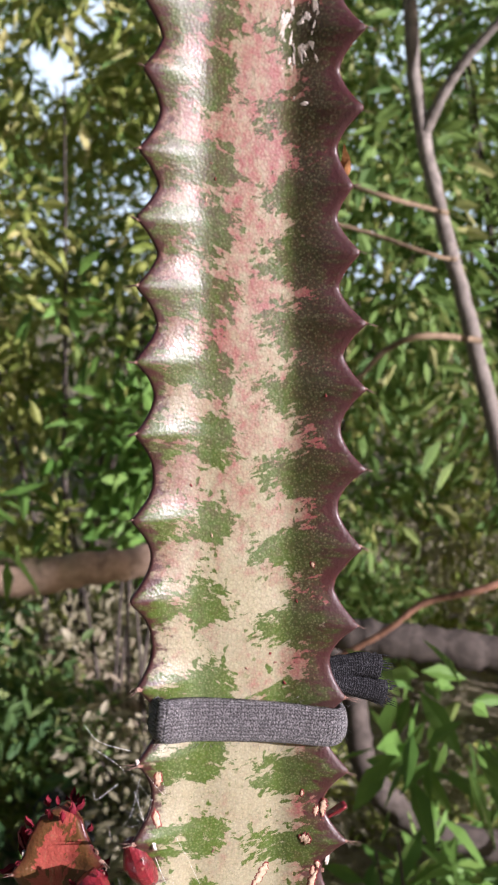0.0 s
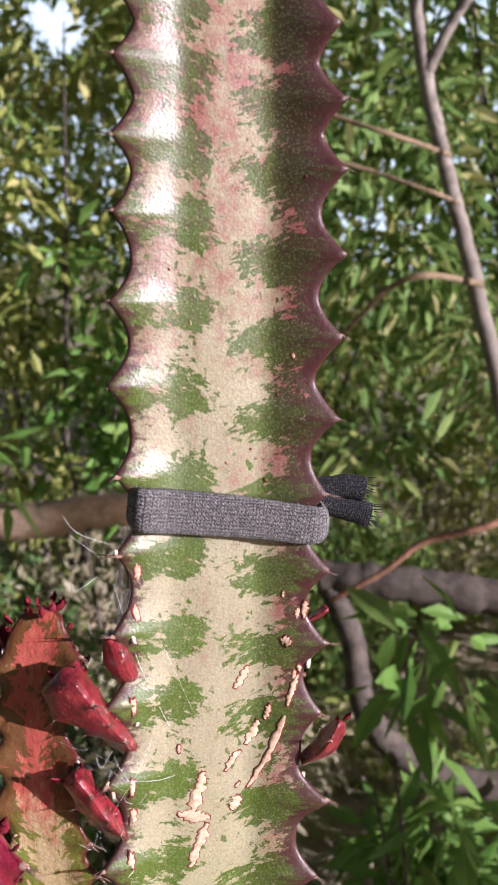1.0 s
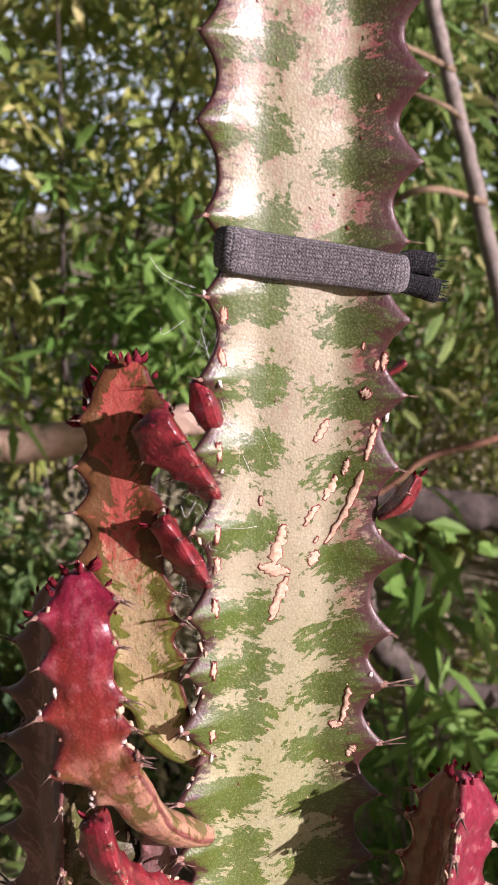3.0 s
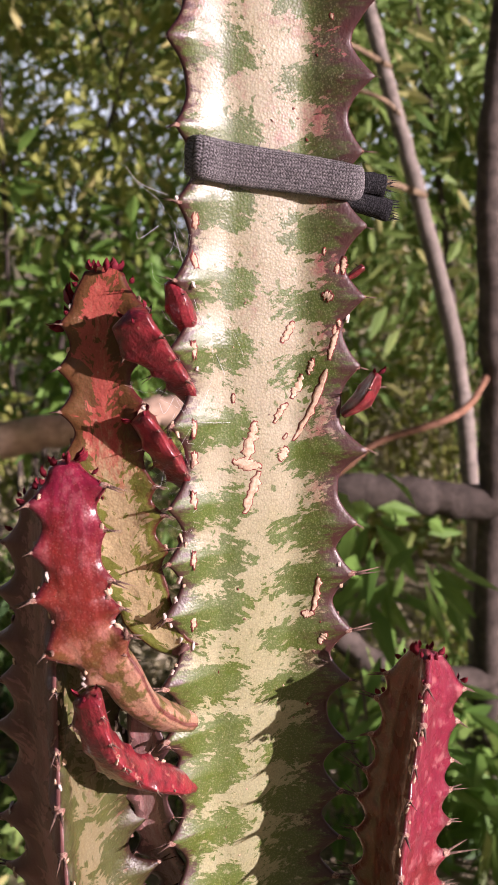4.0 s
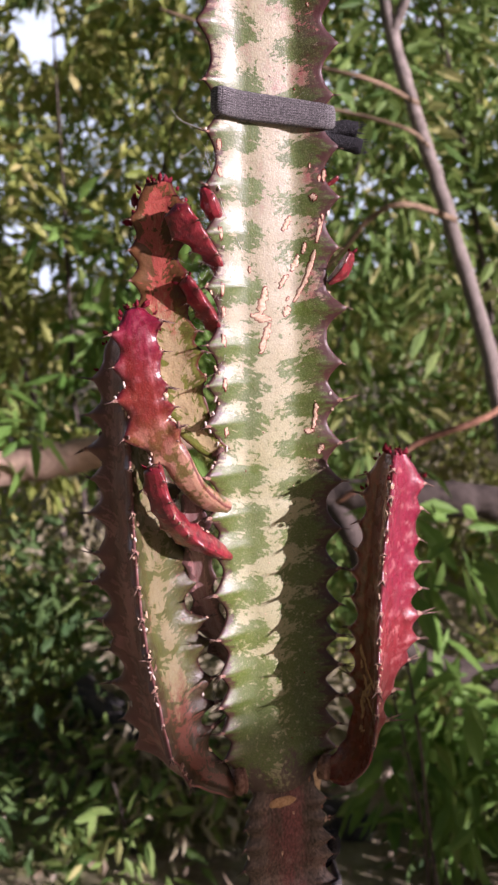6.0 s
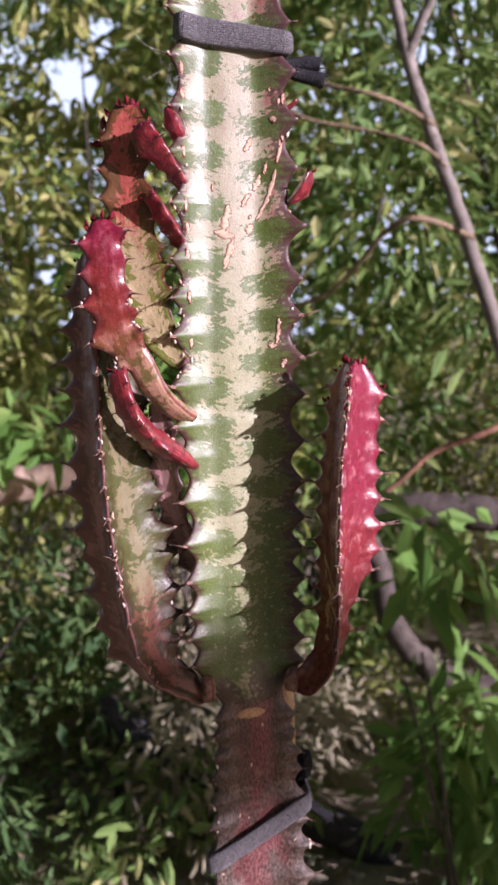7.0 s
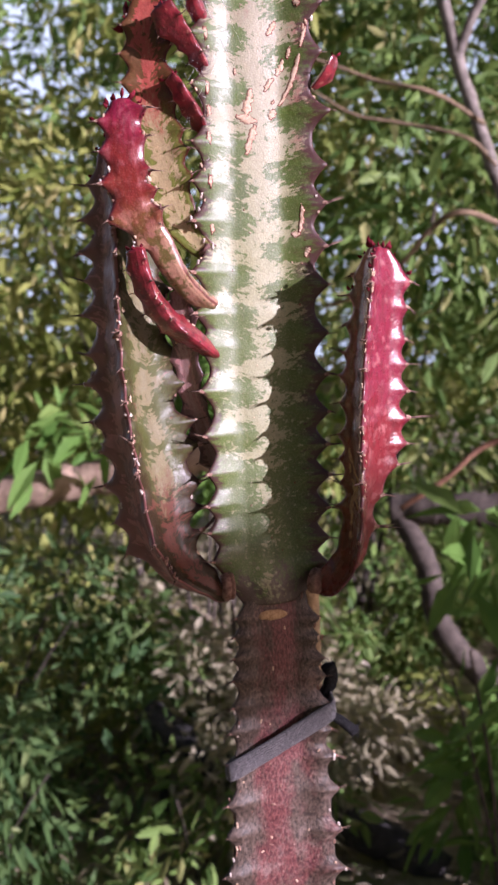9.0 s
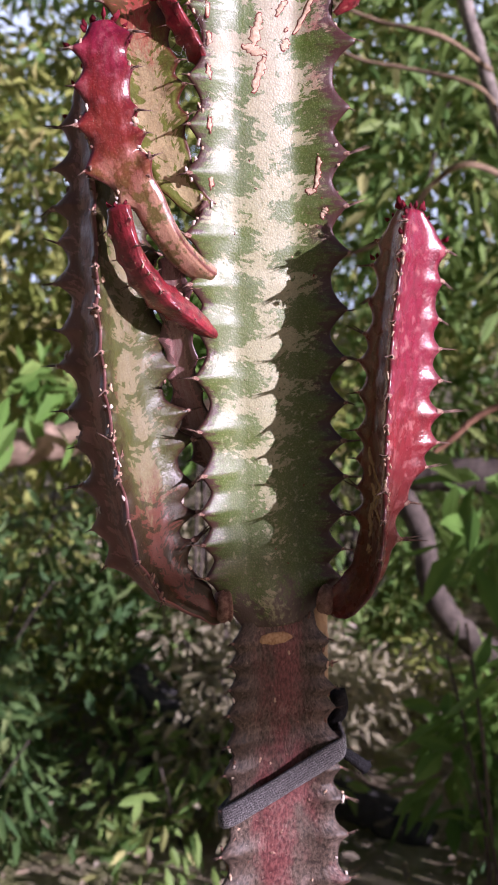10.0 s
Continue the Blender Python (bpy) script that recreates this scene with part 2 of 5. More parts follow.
def red_skin(name, low, mid, tip, v0, v1, others=None, rough=0.30, streak_share=0.3, mottle=None):
    """Young red skin: pale near the branch's foot, glossy crimson above, darker flecks along it and pitted, faintly wrinkled."""
    k = Kit(name, rough, 0.5)
    U, V = k.uv()
    a = k.math("SUBTRACT", k.math("MODULO", k.math("ADD", U, 1.0), 4.0), 1.0)
    e = k.math("ABSOLUTE", a)
    patch = k.noise(120.0, None, 3.0, 0.55)
    along = k.noise(1.0, k.vec(k.math("MULTIPLY", a, 5.0), k.math("MULTIPLY", V, 150.0), U), 4.0, 0.6)
    v = k.math("ADD", V, k.math("MULTIPLY", k.math("SUBTRACT", patch, 0.5), 0.05))
    foot = k.mix(k.ramp(k.noise(170.0, None, 4.0, 0.6), 0.47, 0.55), low, mottle) if mottle else low
    col = k.mix(k.ramp(v, v0, v1), foot, mid)
    col = k.mix(k.ramp(v, v1, v1 + 0.035), col, tip)
    col = k.mix(k.math("MULTIPLY", k.ramp(along, 0.42, 0.66), k.ramp(v, v0, v1, 0.15, 0.45)), col, tuple(c * 0.42 for c in mid))
    col = k.mix(k.math("MULTIPLY", k.ramp(k.noise(240.0, None, 3.0, 0.6), 0.52, 0.68), streak_share), col, (0.66, 0.30, 0.28))
    # turned-away faces: browner pigment, part of their shade painted in with it
    if others:
        col = k.mix(k.math("MULTIPLY", k.math("GREATER_THAN", U, 3.0), 0.88), col, k.mix(k.ramp(along, 0.35, 0.65), others, tuple(c * 0.5 for c in others)))
    col = k.mix(k.math("MULTIPLY", k.ramp(k.math("ADD", e, k.math("MULTIPLY", k.math("SUBTRACT", along, 0.5), 0.5)), 0.86, 1.02), 0.7), col, tuple(c * 0.45 for c in tip))
    dots = k.cells(1200.0)
    col = k.mix(k.math("MULTIPLY", k.ramp(dots, 0.40, 0.12), 0.30), col, k.mix(0.30, col, (0.75, 0.42, 0.36)))
    k.bump(dots, 0.25, 0.0003)
    k.bump(k.noise(120.0, None, 3.0, 0.55), 0.42, 0.0018)
    k.b.inputs["Coat Weight"].default_value = 0.55
    k.b.inputs["Coat Roughness"].default_value = 0.30
    k.b.inputs["Subsurface Weight"].default_value = 0.08
    k.b.inputs["Subsurface Radius"].default_value = (0.004, 0.001, 0.001)
    return k.out(col, k.ramp(patch, 0.3, 0.7, rough - 0.05, rough + 0.14))


skin_front = red_skin("front_branch_skin", (0.40, 0.22, 0.14), (0.215, 0.024, 0.018), (0.24, 0.012, 0.040), 0.030, 0.066, streak_share=0.12, mottle=(0.13, 0.105, 0.028))
skin_pink = red_skin("pink_branch_skin", (0.19, 0.028, 0.024), (0.21, 0.017, 0.025), (0.23, 0.014, 0.040), 0.02, 0.08, (0.19, 0.044, 0.028), 0.24, 0.28)


def trunk_skin():
    """Old stem: brown-maroon, a redder streak down the middle of each face, waxy grey bloom and fine cracks."""
    k = Kit("old_trunk_skin", 0.42, 0.38)
    U, V = k.uv()
    a = k.math("SUBTRACT", k.math("MODULO", k.math("ADD", U, 1.0), 4.0), 1.0)
    e = k.math("ABSOLUTE", a)
    big = k.noise(1.0, k.vec(k.math("MULTIPLY", a, 1.6), k.math("MULTIPLY", V, 38.0), 3.0), 4.0, 0.6)
    grain = k.noise(1.0, k.vec(k.math("MULTIPLY", a, 16.0), k.math("MULTIPLY", V, 420.0), 1.0), 5.0, 0.7)
    col = k.mix(k.ramp(grain, 0.35, 0.65), (0.030, 0.021, 0.017), (0.125, 0.086, 0.067))
    red = k.math("MULTIPLY", k.ramp(k.math("ADD", e, k.math("MULTIPLY", k.math("SUBTRACT", big, 0.5), 3.6)), 0.85, 0.0), 0.85)
    col = k.mix(red, col, k.mix(k.ramp(grain, 0.35, 0.65), (0.075, 0.018, 0.021), (0.21, 0.066, 0.064)))
    bloom = k.noise(60.0, None, 5.0, 0.65)
    col = k.mix(k.math("MULTIPLY", k.ramp(bloom, 0.57, 0.70), 0.40), col, (0.40, 0.28, 0.25))
    lines = k.cells(1.0, k.vec(k.math("MULTIPLY", a, 9.0), k.math("ADD", k.math("MULTIPLY", V, 330.0), k.math("MULTIPLY", grain, 2.0)), 2.0), "DISTANCE_TO_EDGE")
    col = k.mix(k.math("MULTIPLY", k.ramp(lines, 0.075, 0.01), k.ramp(bloom, 0.42, 0.62, 0.0, 0.30)), col, (0.40, 0.29, 0.23))
    specks = k.noise(900.0, None, 2.0)
    col = k.mix(k.math("MULTIPLY", k.ramp(specks, 0.70, 0.74), 0.5), col, (0.48, 0.38, 0.30))
    k.bump(grain, 0.6, 0.0008)
    k.bump(big, 0.3, 0.002)
    return k.out(col, k.ramp(bloom, 0.3, 0.7, 0.30, 0.55))


def young_skin():
    k = Kit("young_red_skin", 0.32, 0.5)
    k.b.inputs["Coat Weight"].default_value = 0.6
    k.b.inputs["Coat Roughness"].default_value = 0.22
    n = k.noise(260.0, None, 4.0, 0.6)
    col = k.mix(k.ramp(n, 0.35, 0.7), (0.27, 0.024, 0.034), (0.10, 0.010, 0.014))
    col = k.mix(k.math("MULTIPLY", k.ramp(k.noise(420.0, None, 2.0), 0.62, 0.7), 0.28), col, (0.62, 0.33, 0.22))
    k.bump(k.cells(1500.0), 0.2, 0.0004)
    k.bump(k.noise(330.0, None, 3.0), 0.5, 0.001)
    k.b.inputs["Subsurface Weight"].default_value = 0.1
    k.b.inputs["Subsurface Radius"].default_value = (0.004, 0.001, 0.001)
    return k.out(col)


def cork(name, light, dark, scale=700.0):
    k = Kit(name, 0.75, 0.25)
    n = k.noise(scale, None, 4.0, 0.65)
    col = k.mix(k.ramp(n, 0.3, 0.68), dark, light)
    col = k.mix(k.math("MULTIPLY", k.each(), 0.35), col, dark)
    k.bump(n, 0.5, 0.0004)
    return k.out(col)


skin_young = young_skin()
skin_trunk = trunk_skin()
cork_scar = cork("corky_scar", (0.70, 0.54, 0.40), (0.48, 0.30, 0.20))
scar_rim = cork("scar_rim", (0.24, 0.05, 0.04), (0.14, 0.03, 0.03))
spine_mat = cork("spine_cork", (0.58, 0.40, 0.31), (0.16, 0.05, 0.04), 1400.0)
thorn_mat = cork("brown_thorn", (0.26, 0.16, 0.12), (0.06, 0.035, 0.03), 900.0)
cork_joint = cork("corky_joint", (0.40, 0.24, 0.18), (0.14, 0.065, 0.05), 500.0)
collar_mat = cork("waxy_collar", (0.27, 0.155, 0.13), (0.11, 0.05, 0.05), 420.0)
vein_mat = cork("tan_vein_cork", (0.56, 0.37, 0.21), (0.32, 0.18, 0.09), 900.0)
crust_mat = cork("pale_crust", (0.78, 0.72, 0.66), (0.55, 0.42, 0.36), 1500.0)
dry_mat = cork("dry_leaf_brown", (0.42, 0.20, 0.07), (0.22, 0.09, 0.03), 600.0)
leaflet_mat = cork("red_leaflet", (0.26, 0.015, 0.03), (0.12, 0.01, 0.02), 900.0)


def knit(name, base):
    """Ribbed jersey: rows of small V stitches."""
    k = Kit(name, 0.9, 0.15)
    k.b.inputs["Sheen Weight"].default_value = 0.3 if base[0] > 0.08 else 0.0
    U, V = k.uv()
    col_w, row_h = 0.00095, 0.00075
    x = k.math("DIVIDE", U, col_w)
    zig = k.math("ABSOLUTE", k.math("SUBTRACT", k.math("FRACT", x), 0.5))
    y = k.math("ADD", k.math("DIVIDE", V, row_h), k.math("MULTIPLY", zig, 1.1))
    yy = k.math("ABSOLUTE", k.math("SUBTRACT", k.math("FRACT", y), 0.5))
    st = k.math("MULTIPLY", k.ramp(yy, 0.10, 0.40), k.ramp(k.math("SUBTRACT", 0.5, zig), 0.02, 0.20))
    fuzz = k.noise(1700.0, None, 4.0, 0.75)
    col = k.mix(k.math("MULTIPLY", st, 0.85), tuple(c * 0.22 for c in base), base)
    col = k.mix(k.math("MULTIPLY", k.ramp(fuzz, 0.50, 0.62), 0.65), col, tuple(min(1, c * 2.6) for c in base))
    col = k.mix(k.math("MULTIPLY", k.ramp(fuzz, 0.48, 0.36), 0.7), col, tuple(c * 0.3 for c in base))
    k.bump(k.math("ADD", st, k.math("MULTIPLY", fuzz, 0.8)), 0.9, 0.0009)
    return k.out(col)


knit_grey = knit("grey_jersey", (0.185, 0.170, 0.178))
knit_dark = knit("dark_jersey", (0.05, 0.049, 0.055))


def bark(name, light, dark, scale=40.0):
    k = Kit(name, 0.85, 0.2)
    n = k.noise(scale, None, 5.0, 0.65, 0.6)
    m = k.noise(scale * 0.2, None, 3.0)
    col = k.mix(k.ramp(n, 0.32, 0.7), dark, light)
    col = k.mix(k.math("MULTIPLY", k.ramp(m, 0.45, 0.65), 0.5), col, tuple(c * 0.6 for c in light))
    k.bump(n, 0.7, 0.004)
    return k.out(col)


bark_grey = bark("grey_bark", (0.33, 0.285, 0.25), (0.17, 0.145, 0.125))
bark_brown = bark("brown_bark", (0.13, 0.105, 0.09), (0.055, 0.045, 0.038))
bark_pale = bark("pale_bark", (0.50, 0.36, 0.27), (0.26, 0.18, 0.13))
bark_twig = bark("twig_bark", (0.30, 0.22, 0.14), (0.16, 0.11, 0.07))
bark_orange = bark("orange_twig_bark", (0.36, 0.19, 0.12), (0.22, 0.11, 0.07))
bark_dark = bark("dark_log_bark", (0.10, 0.09, 0.09), (0.04, 0.04, 0.04))
cane_mat = bark("bamboo_cane", (0.62, 0.46, 0.29), (0.48, 0.33, 0.19), 120.0)


def leaf_mat(name, a, b, c, through_leaf=0.35):
    k = Kit(name, 0.55, 0.25)
    r = k.island()
    col = k.mix(k.ramp(r, 0.0, 0.6), a, b)
    col = k.mix(k.ramp(r, 0.8, 0.95), col, c)
    col = k.mix(k.math("MULTIPLY", k.noise(60.0, None, 3.0), 0.45), col, tuple(x * 0.5 for x in a))
    k.out(col)
    k.leafy(k.mix(0.4, col, (0.30, 0.38, 0.10)), through_leaf)
    return k.m


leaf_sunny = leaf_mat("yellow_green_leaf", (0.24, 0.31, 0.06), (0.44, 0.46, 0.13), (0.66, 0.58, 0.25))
leaf_mid = leaf_mat("green_leaf", (0.10, 0.20, 0.05), (0.25, 0.37, 0.10), (0.56, 0.53, 0.22))
leaf_deep = leaf_mat("deep_green_leaf", (0.06, 0.13, 0.045), (0.13, 0.22, 0.07), (0.30, 0.36, 0.14))
leaf_fresh = leaf_mat("fresh_green_leaf", (0.11, 0.24, 0.045), (0.20, 0.36, 0.08), (0.36, 0.45, 0.14))
leaf_dry = leaf_mat("dry_grass_blade", (0.30, 0.27, 0.17), (0.46, 0.41, 0.27), (0.56, 0.50, 0.36), 0.3)
leaf_dead = leaf_mat("dead_leaf", (0.26, 0.20, 0.14), (0.38, 0.31, 0.22), (0.48, 0.42, 0.33), 0.1)


def soil():
    k = Kit("leaf_mould_soil", 0.95, 0.1)
    n = k.noise(5.0, None, 6.0, 0.7)
    m = k.noise(45.0, None, 4.0, 0.7)
    col = k.mix(k.ramp(n, 0.35, 0.68), (0.16, 0.125, 0.085), (0.40, 0.34, 0.24))
    col = k.mix(k.math("MULTIPLY", k.ramp(m, 0.5, 0.7), 0.7), col, (0.50, 0.43, 0.32))
    col = k.mix(k.math("MULTIPLY", k.ramp(k.noise(2.6, None, 4.0, 0.6), 0.47, 0.6), 0.75), col, (0.24, 0.26, 0.10))
    k.bump(m, 0.8, 0.02)
    return k.out(col)


soil_mat = soil()


# ---------------------------------------------------------------- building helpers
def mesh_from(name, verts, faces, mat, uvs=None, smooth=True):
    me = bpy.data.meshes.new(name)
    me.from_pydata([tuple(v) for v in verts], [], faces)
    if uvs is not None:
        me.uv_layers.new(name="UVMap").data.foreach_set("uv", np.asarray(uvs, float).ravel())
    me.materials.append(mat)
    if smooth:
        me.polygons.foreach_set("use_smooth", [True] * len(me.polygons))
    me.update()
    return me


def part(name, me, parent, label="", m=None):
    ob = new(name, me)
    ob.parent = parent
    if m is not None:
        ob.matrix_basis = m
    return tagged(ob, label)


def smoothstep(x, a, b):
    t = np.clip((x - a) / (b - a), 0, 1)
    return t * t * (3 - 2 * t)


def spline(keys, n):
    """Catmull-Rom through rows of numbers, n samples, even in row number."""
    K = np.array(keys, float)
    P = np.vstack([2 * K[0] - K[1], K, 2 * K[-1] - K[-2]])
    out = []
    for x in np.linspace(0, len(K) - 1, n):
        i = min(int(x), len(K) - 2)
        t = x - i
        p0, p1, p2, p3 = P[i:i + 4]
        out.append(0.5 * (2 * p1 + (p2 - p0) * t + (2 * p0 - 5 * p1 + 4 * p2 - p3) * t * t + (3 * p1 - p0 - 3 * p2 + p3) * t ** 3))
    return np.array(out)


def even(keys, step):
    """The spline resampled at even steps of its first three numbers; also the length run at each row."""
    S = spline(keys, 400)
    d = np.r_[0, np.cumsum(np.linalg.norm(np.diff(S[:, :3], axis=0), axis=1))]
    n = max(6, int(d[-1] / step))
    s = np.linspace(0, d[-1], n)
    return np.stack([np.interp(s, d, S[:, j]) for j in range(S.shape[1])], 1), s


FACE_U = np.array([-1, -0.95, -0.88, -0.8, -0.7, -0.6, -0.5, -0.38, -0.24, -0.08, 0.08, 0.24, 0.38, 0.5, 0.6, 0.7, 0.8, 0.88, 0.95, 1.0])


def crease(u):
    """0 on the flat floor of a face, rising straight to 1 at the ridge, with a short bend between."""
    t = (u - 0.46) / 0.54
    return 0.5 * (t + math.sqrt(t * t + 0.009)) - 0.0035


def toothed(s, teeth, half, power=1.75):
    """Height of the ridge at s for teeth given as (place, height)."""
    h = np.zeros_like(s)
    for p, a in teeth:
        d = np.abs(s - p) / half
        h = np.maximum(h, a * np.clip(1 - d, 0, 1) ** power)
    return h


def winged(C, R3, H3, s, inset, edge, mat, name, seed, ribs=0.42, beat=None, skew=0.0):
    """A three-winged stem. C: centres (n,3); R3: three ridge offsets (n,3,3); H3: three tooth heights (n,3);
    inset: how deep the faces are hollowed (n); edge: half the ridge's thickness (n). Returns mesh and point grid."""
    rng = np.random.RandomState(seed)
    n, m = len(C), len(FACE_U)
    cols, us = [], []
    wob = rng.normal(0, 1, (n // 6 + 3, 3))
    wob = np.stack([np.interp(np.arange(n), np.arange(len(wob)) * 6, wob[:, j]) for j in range(3)], 1) * 0.00022
    D3 = R3 / np.linalg.norm(R3, axis=2, keepdims=True)
    for k in range(3):
        A, B = R3[:, k] + D3[:, k] * wob[:, k, None], R3[:, (k + 1) % 3] + D3[:, (k + 1) % 3] * wob[:, (k + 1) % 3, None]
        dA, dB = D3[:, k], D3[:, (k + 1) % 3]
        hA, hB = H3[:, k], H3[:, (k + 1) % 3]
        c = (B - A) / np.linalg.norm(B - A, axis=1, keepdims=True)
        mid = (A + B) / 2
        nn = mid - (mid * c).sum(1, keepdims=True) * c
        nn /= np.linalg.norm(nn, axis=1, keepdims=True)
        for u in FACE_U:
            q = (u + 1) / 2
            hollow = -inset * (1 - crease(abs(u))) * (1 + (skew if k == 0 else 0.0) * max(-1.0, min(0.1, u / 0.46))) + (skew * 0.0056 * max(0.0, 1 - (u / 0.50) ** 2) if k == 0 else 0.0)
            wA, wB = smoothstep(-u, 0.66, 1.0) ** 1.2, smoothstep(u, 0.66, 1.0) ** 1.2
            rib = ribs * (hA * smoothstep(-u, 0.3, 0.75) * (1 - smoothstep(-u, 0.85, 1)) + hB * smoothstep(u, 0.3, 0.75) * (1 - smoothstep(u, 0.85, 1)))
            taper = edge * (0.55 + 0.45 * (1 - smoothstep(abs(u), 0.8, 1.0)))
            cols.append(C + A * (1 - q) + B * q + nn * (hollow + taper + rib)[:, None] + dA * (hA * wA)[:, None] + dB * (hB * wB)[:, None])
            us.append(4 * k + u)
        cols.append(C + B + dB * (hB + edge * 0.6)[:, None])
        us.append(4 * k + 2)
    G = np.stack(cols, 1)
    w = G.shape[1]
    verts = G.reshape(-1, 3).tolist()
    faces, uvs = [], []
    us2 = us + [us[0] + 12]
    for i in range(n - 1):
        for j in range(w):
            j2 = (j + 1) % w
            faces.append((i * w + j, i * w + j2, (i + 1) * w + j2, (i + 1) * w + j))
            uvs += [(us2[j], s[i]), (us2[j + 1], s[i]), (us2[j + 1], s[i + 1]), (us2[j], s[i + 1])]
    for row, flip in ((n - 1, False), (0, True)):
        c = len(verts)
        rise = (C[-1] - C[-2]) if row else (C[0] - C[1])
        rise = rise / np.linalg.norm(rise) * np.linalg.norm(R3[row, 0]) * (0.35 if row else 0.1)
        verts.append((G[row].mean(0) + rise).tolist())
        for j in range(w):
            j2 = (j + 1) % w
            tri = (row * w + j, row * w + j2, c)
            faces.append(tri[::-1] if flip else tri)
            a, b = (us2[j], s[row]), (us2[j + 1], s[row])
            uvs += [(0, s[row]), b, a] if flip else [a, b, (0, s[row])]
    me = mesh_from(name, verts, faces, mat, uvs)
    if beat is not None:
        # second UV layer: how near the next tooth of the near ridge is (1 at the tooth, 0 between teeth)
        near = []
        for j in range(w + 1):
            k, c = divmod(j % w, m + 1)
            near.append(beat[:, k] if c < m / 2 else beat[:, (k + 1) % 3])
        uv2 = []
        for i in range(n - 1):
            for j in range(w):
                uv2 += [(near[j][i], 0), (near[j + 1][i], 0), (near[j + 1][i + 1], 0), (near[j][i + 1], 0)]
        uv2 += [(0.5, 0)] * (6 * w)
        me.uv_layers.new(name="Teeth", do_init=False).data.foreach_set("uv", np.asarray(uv2, float).ravel())
        me.uv_layers["UVMap"].active_render = True
    return me, G


def ridge_col(k):
    """Column of the point grid that runs along ridge k."""
    return (k * (len(FACE_U) + 1) - 1) % (3 * (len(FACE_U) + 1))


def cone_into(verts, faces, base, tip, r, sides=5):
    base, tip = Vector(base), Vector(tip)
    q = (tip - base).to_track_quat("Z", "Y").to_matrix()
    o = len(verts)
    for i in range(sides):
        a = 2 * math.pi * i / sides
        verts.append(base + q @ Vector((r * math.cos(a), r * math.sin(a), 0)))
    verts.append(tip)
    faces.extend((o + i, o + (i + 1) % sides, o + sides) for i in range(sides))


def spine_mesh(name, spread, length, bend):
    """A corky tooth tip with a pair of short spines; points along +Z."""
    v, f = [], []
    rings = [(0.0009, -0.0014), (0.0009, -0.0004), (0.0006, 0.0003), (0.0003, 0.0007)]
    for r, z in rings:
        for i in range(7):
            a = 2 * math.pi * i / 7
            v.append(Vector((r * math.cos(a) * 0.85, r * math.sin(a) * 1.25, z)))
    for q in range(3):
        for i in range(7):
            f.append((q * 7 + i, q * 7 + (i + 1) % 7, q * 7 + 7 + (i + 1) % 7, q * 7 + 7 + i))
    f.append(tuple(21 + i for i in range(7)))
    for sgn in (-1, 1):
        cone_into(v, f, (0, sgn * 0.0004, 0.0004), (bend, sgn * spread, length), 0.00036)
    me = mesh_from(name, v, f, spine_mat)
    me.materials.append(thorn_mat)
    for p in me.polygons[-10:]:
        p.material_index = 1
    return me


SPINES = [spine_mesh("spine", 0.0012, 0.0056, 0.0008), spine_mesh("spine", 0.0020, 0.0068, -0.0012), spine_mesh("spine", 0.0008, 0.0038, 0.0012)]


def add_spines(stem, C, G, s, teeth3, size, seed):
    rng = random.Random(seed)
    for k in range(3):
        col = ridge_col(k)
        for p, a in teeth3[k]:
            if not s[0] < p < s[-1]:
                continue
            i = int(np.argmin(np.abs(s - p)))
            tip = Vector(G[i, col])
            way = (tip - Vector(C[i])).normalized()
            up = Vector(C[min(i + 2, len(C) - 1)] - C[max(i - 2, 0)]).normalized()
            way = (way + up * rng.uniform(-0.25, 0.2)).normalized()
            side = up.cross(way).normalized()
            rot = Matrix((way.cross(side) * -1, side, way)).transposed()
            m = Matrix.Translation(tip - way * 0.0003) @ rot.to_4x4() @ Matrix.Scale((size(p) if callable(size) else size) * rng.uniform(0.7, 1.3), 4)
            part("spine", rng.choice(SPINES), stem, m=m)


def scar_mesh(length, width, seed, mat=None, rise=1.0, jag=0.38):
    """A thin raised corky patch in the XY plane, long in Y, with an uneven outline."""
    rng = random.Random(seed)
    n = 18
    v, f = [], []
    radii = [1 + rng.uniform(-jag, jag) for _ in range(n)]
    for scale, z in ((1.0, -0.0003), (0.93, 0.00022), (0.55, 0.00034)):
        for i in range(n):
            a = 2 * math.pi * i / n
            r = scale * radii[i]
            v.append((width / 2 * r * math.cos(a), length / 2 * r * math.sin(a), z * rise + rng.uniform(-0.00005, 0.00008) * rise))
    for q in range(2):
        for i in range(n):
            f.append((q * n + i, q * n + (i + 1) % n, (q + 1) * n + (i + 1) % n, (q + 1) * n + i))
    f.append(tuple(2 * n + i for i in range(n)))
    return mesh_from("scar", v, f, mat or cork_scar)


def leaflet_mesh(length, width):
    v = [(0, 0, 0), (-width / 2, 0.0006, length * 0.45), (width / 2, 0.0006, length * 0.45), (0, -0.0008, length * 0.5), (0, 0.0012, length),
         (-width * 0.35, 0.0005, length * 0.78), (width * 0.35, 0.0005, length * 0.78), (0, -0.0002, length * 0.8)]
    f = [(0, 3, 1), (0, 2, 3), (1, 3, 7, 5), (3, 2, 6, 7), (5, 7, 4), (7, 6, 4)]
    o = len(v)
    v += [(x, y + 0.0005, z) for x, y, z in v]
    f += [tuple(o + i for i in q[::-1]) for q in f]
    return mesh_from("leaflet", v, f, leaflet_mat)


LEAFLETS = [leaflet_mesh(0.0046, 0.0016), leaflet_mesh(0.0032, 0.0013), leaflet_mesh(0.0026, 0.0015)]


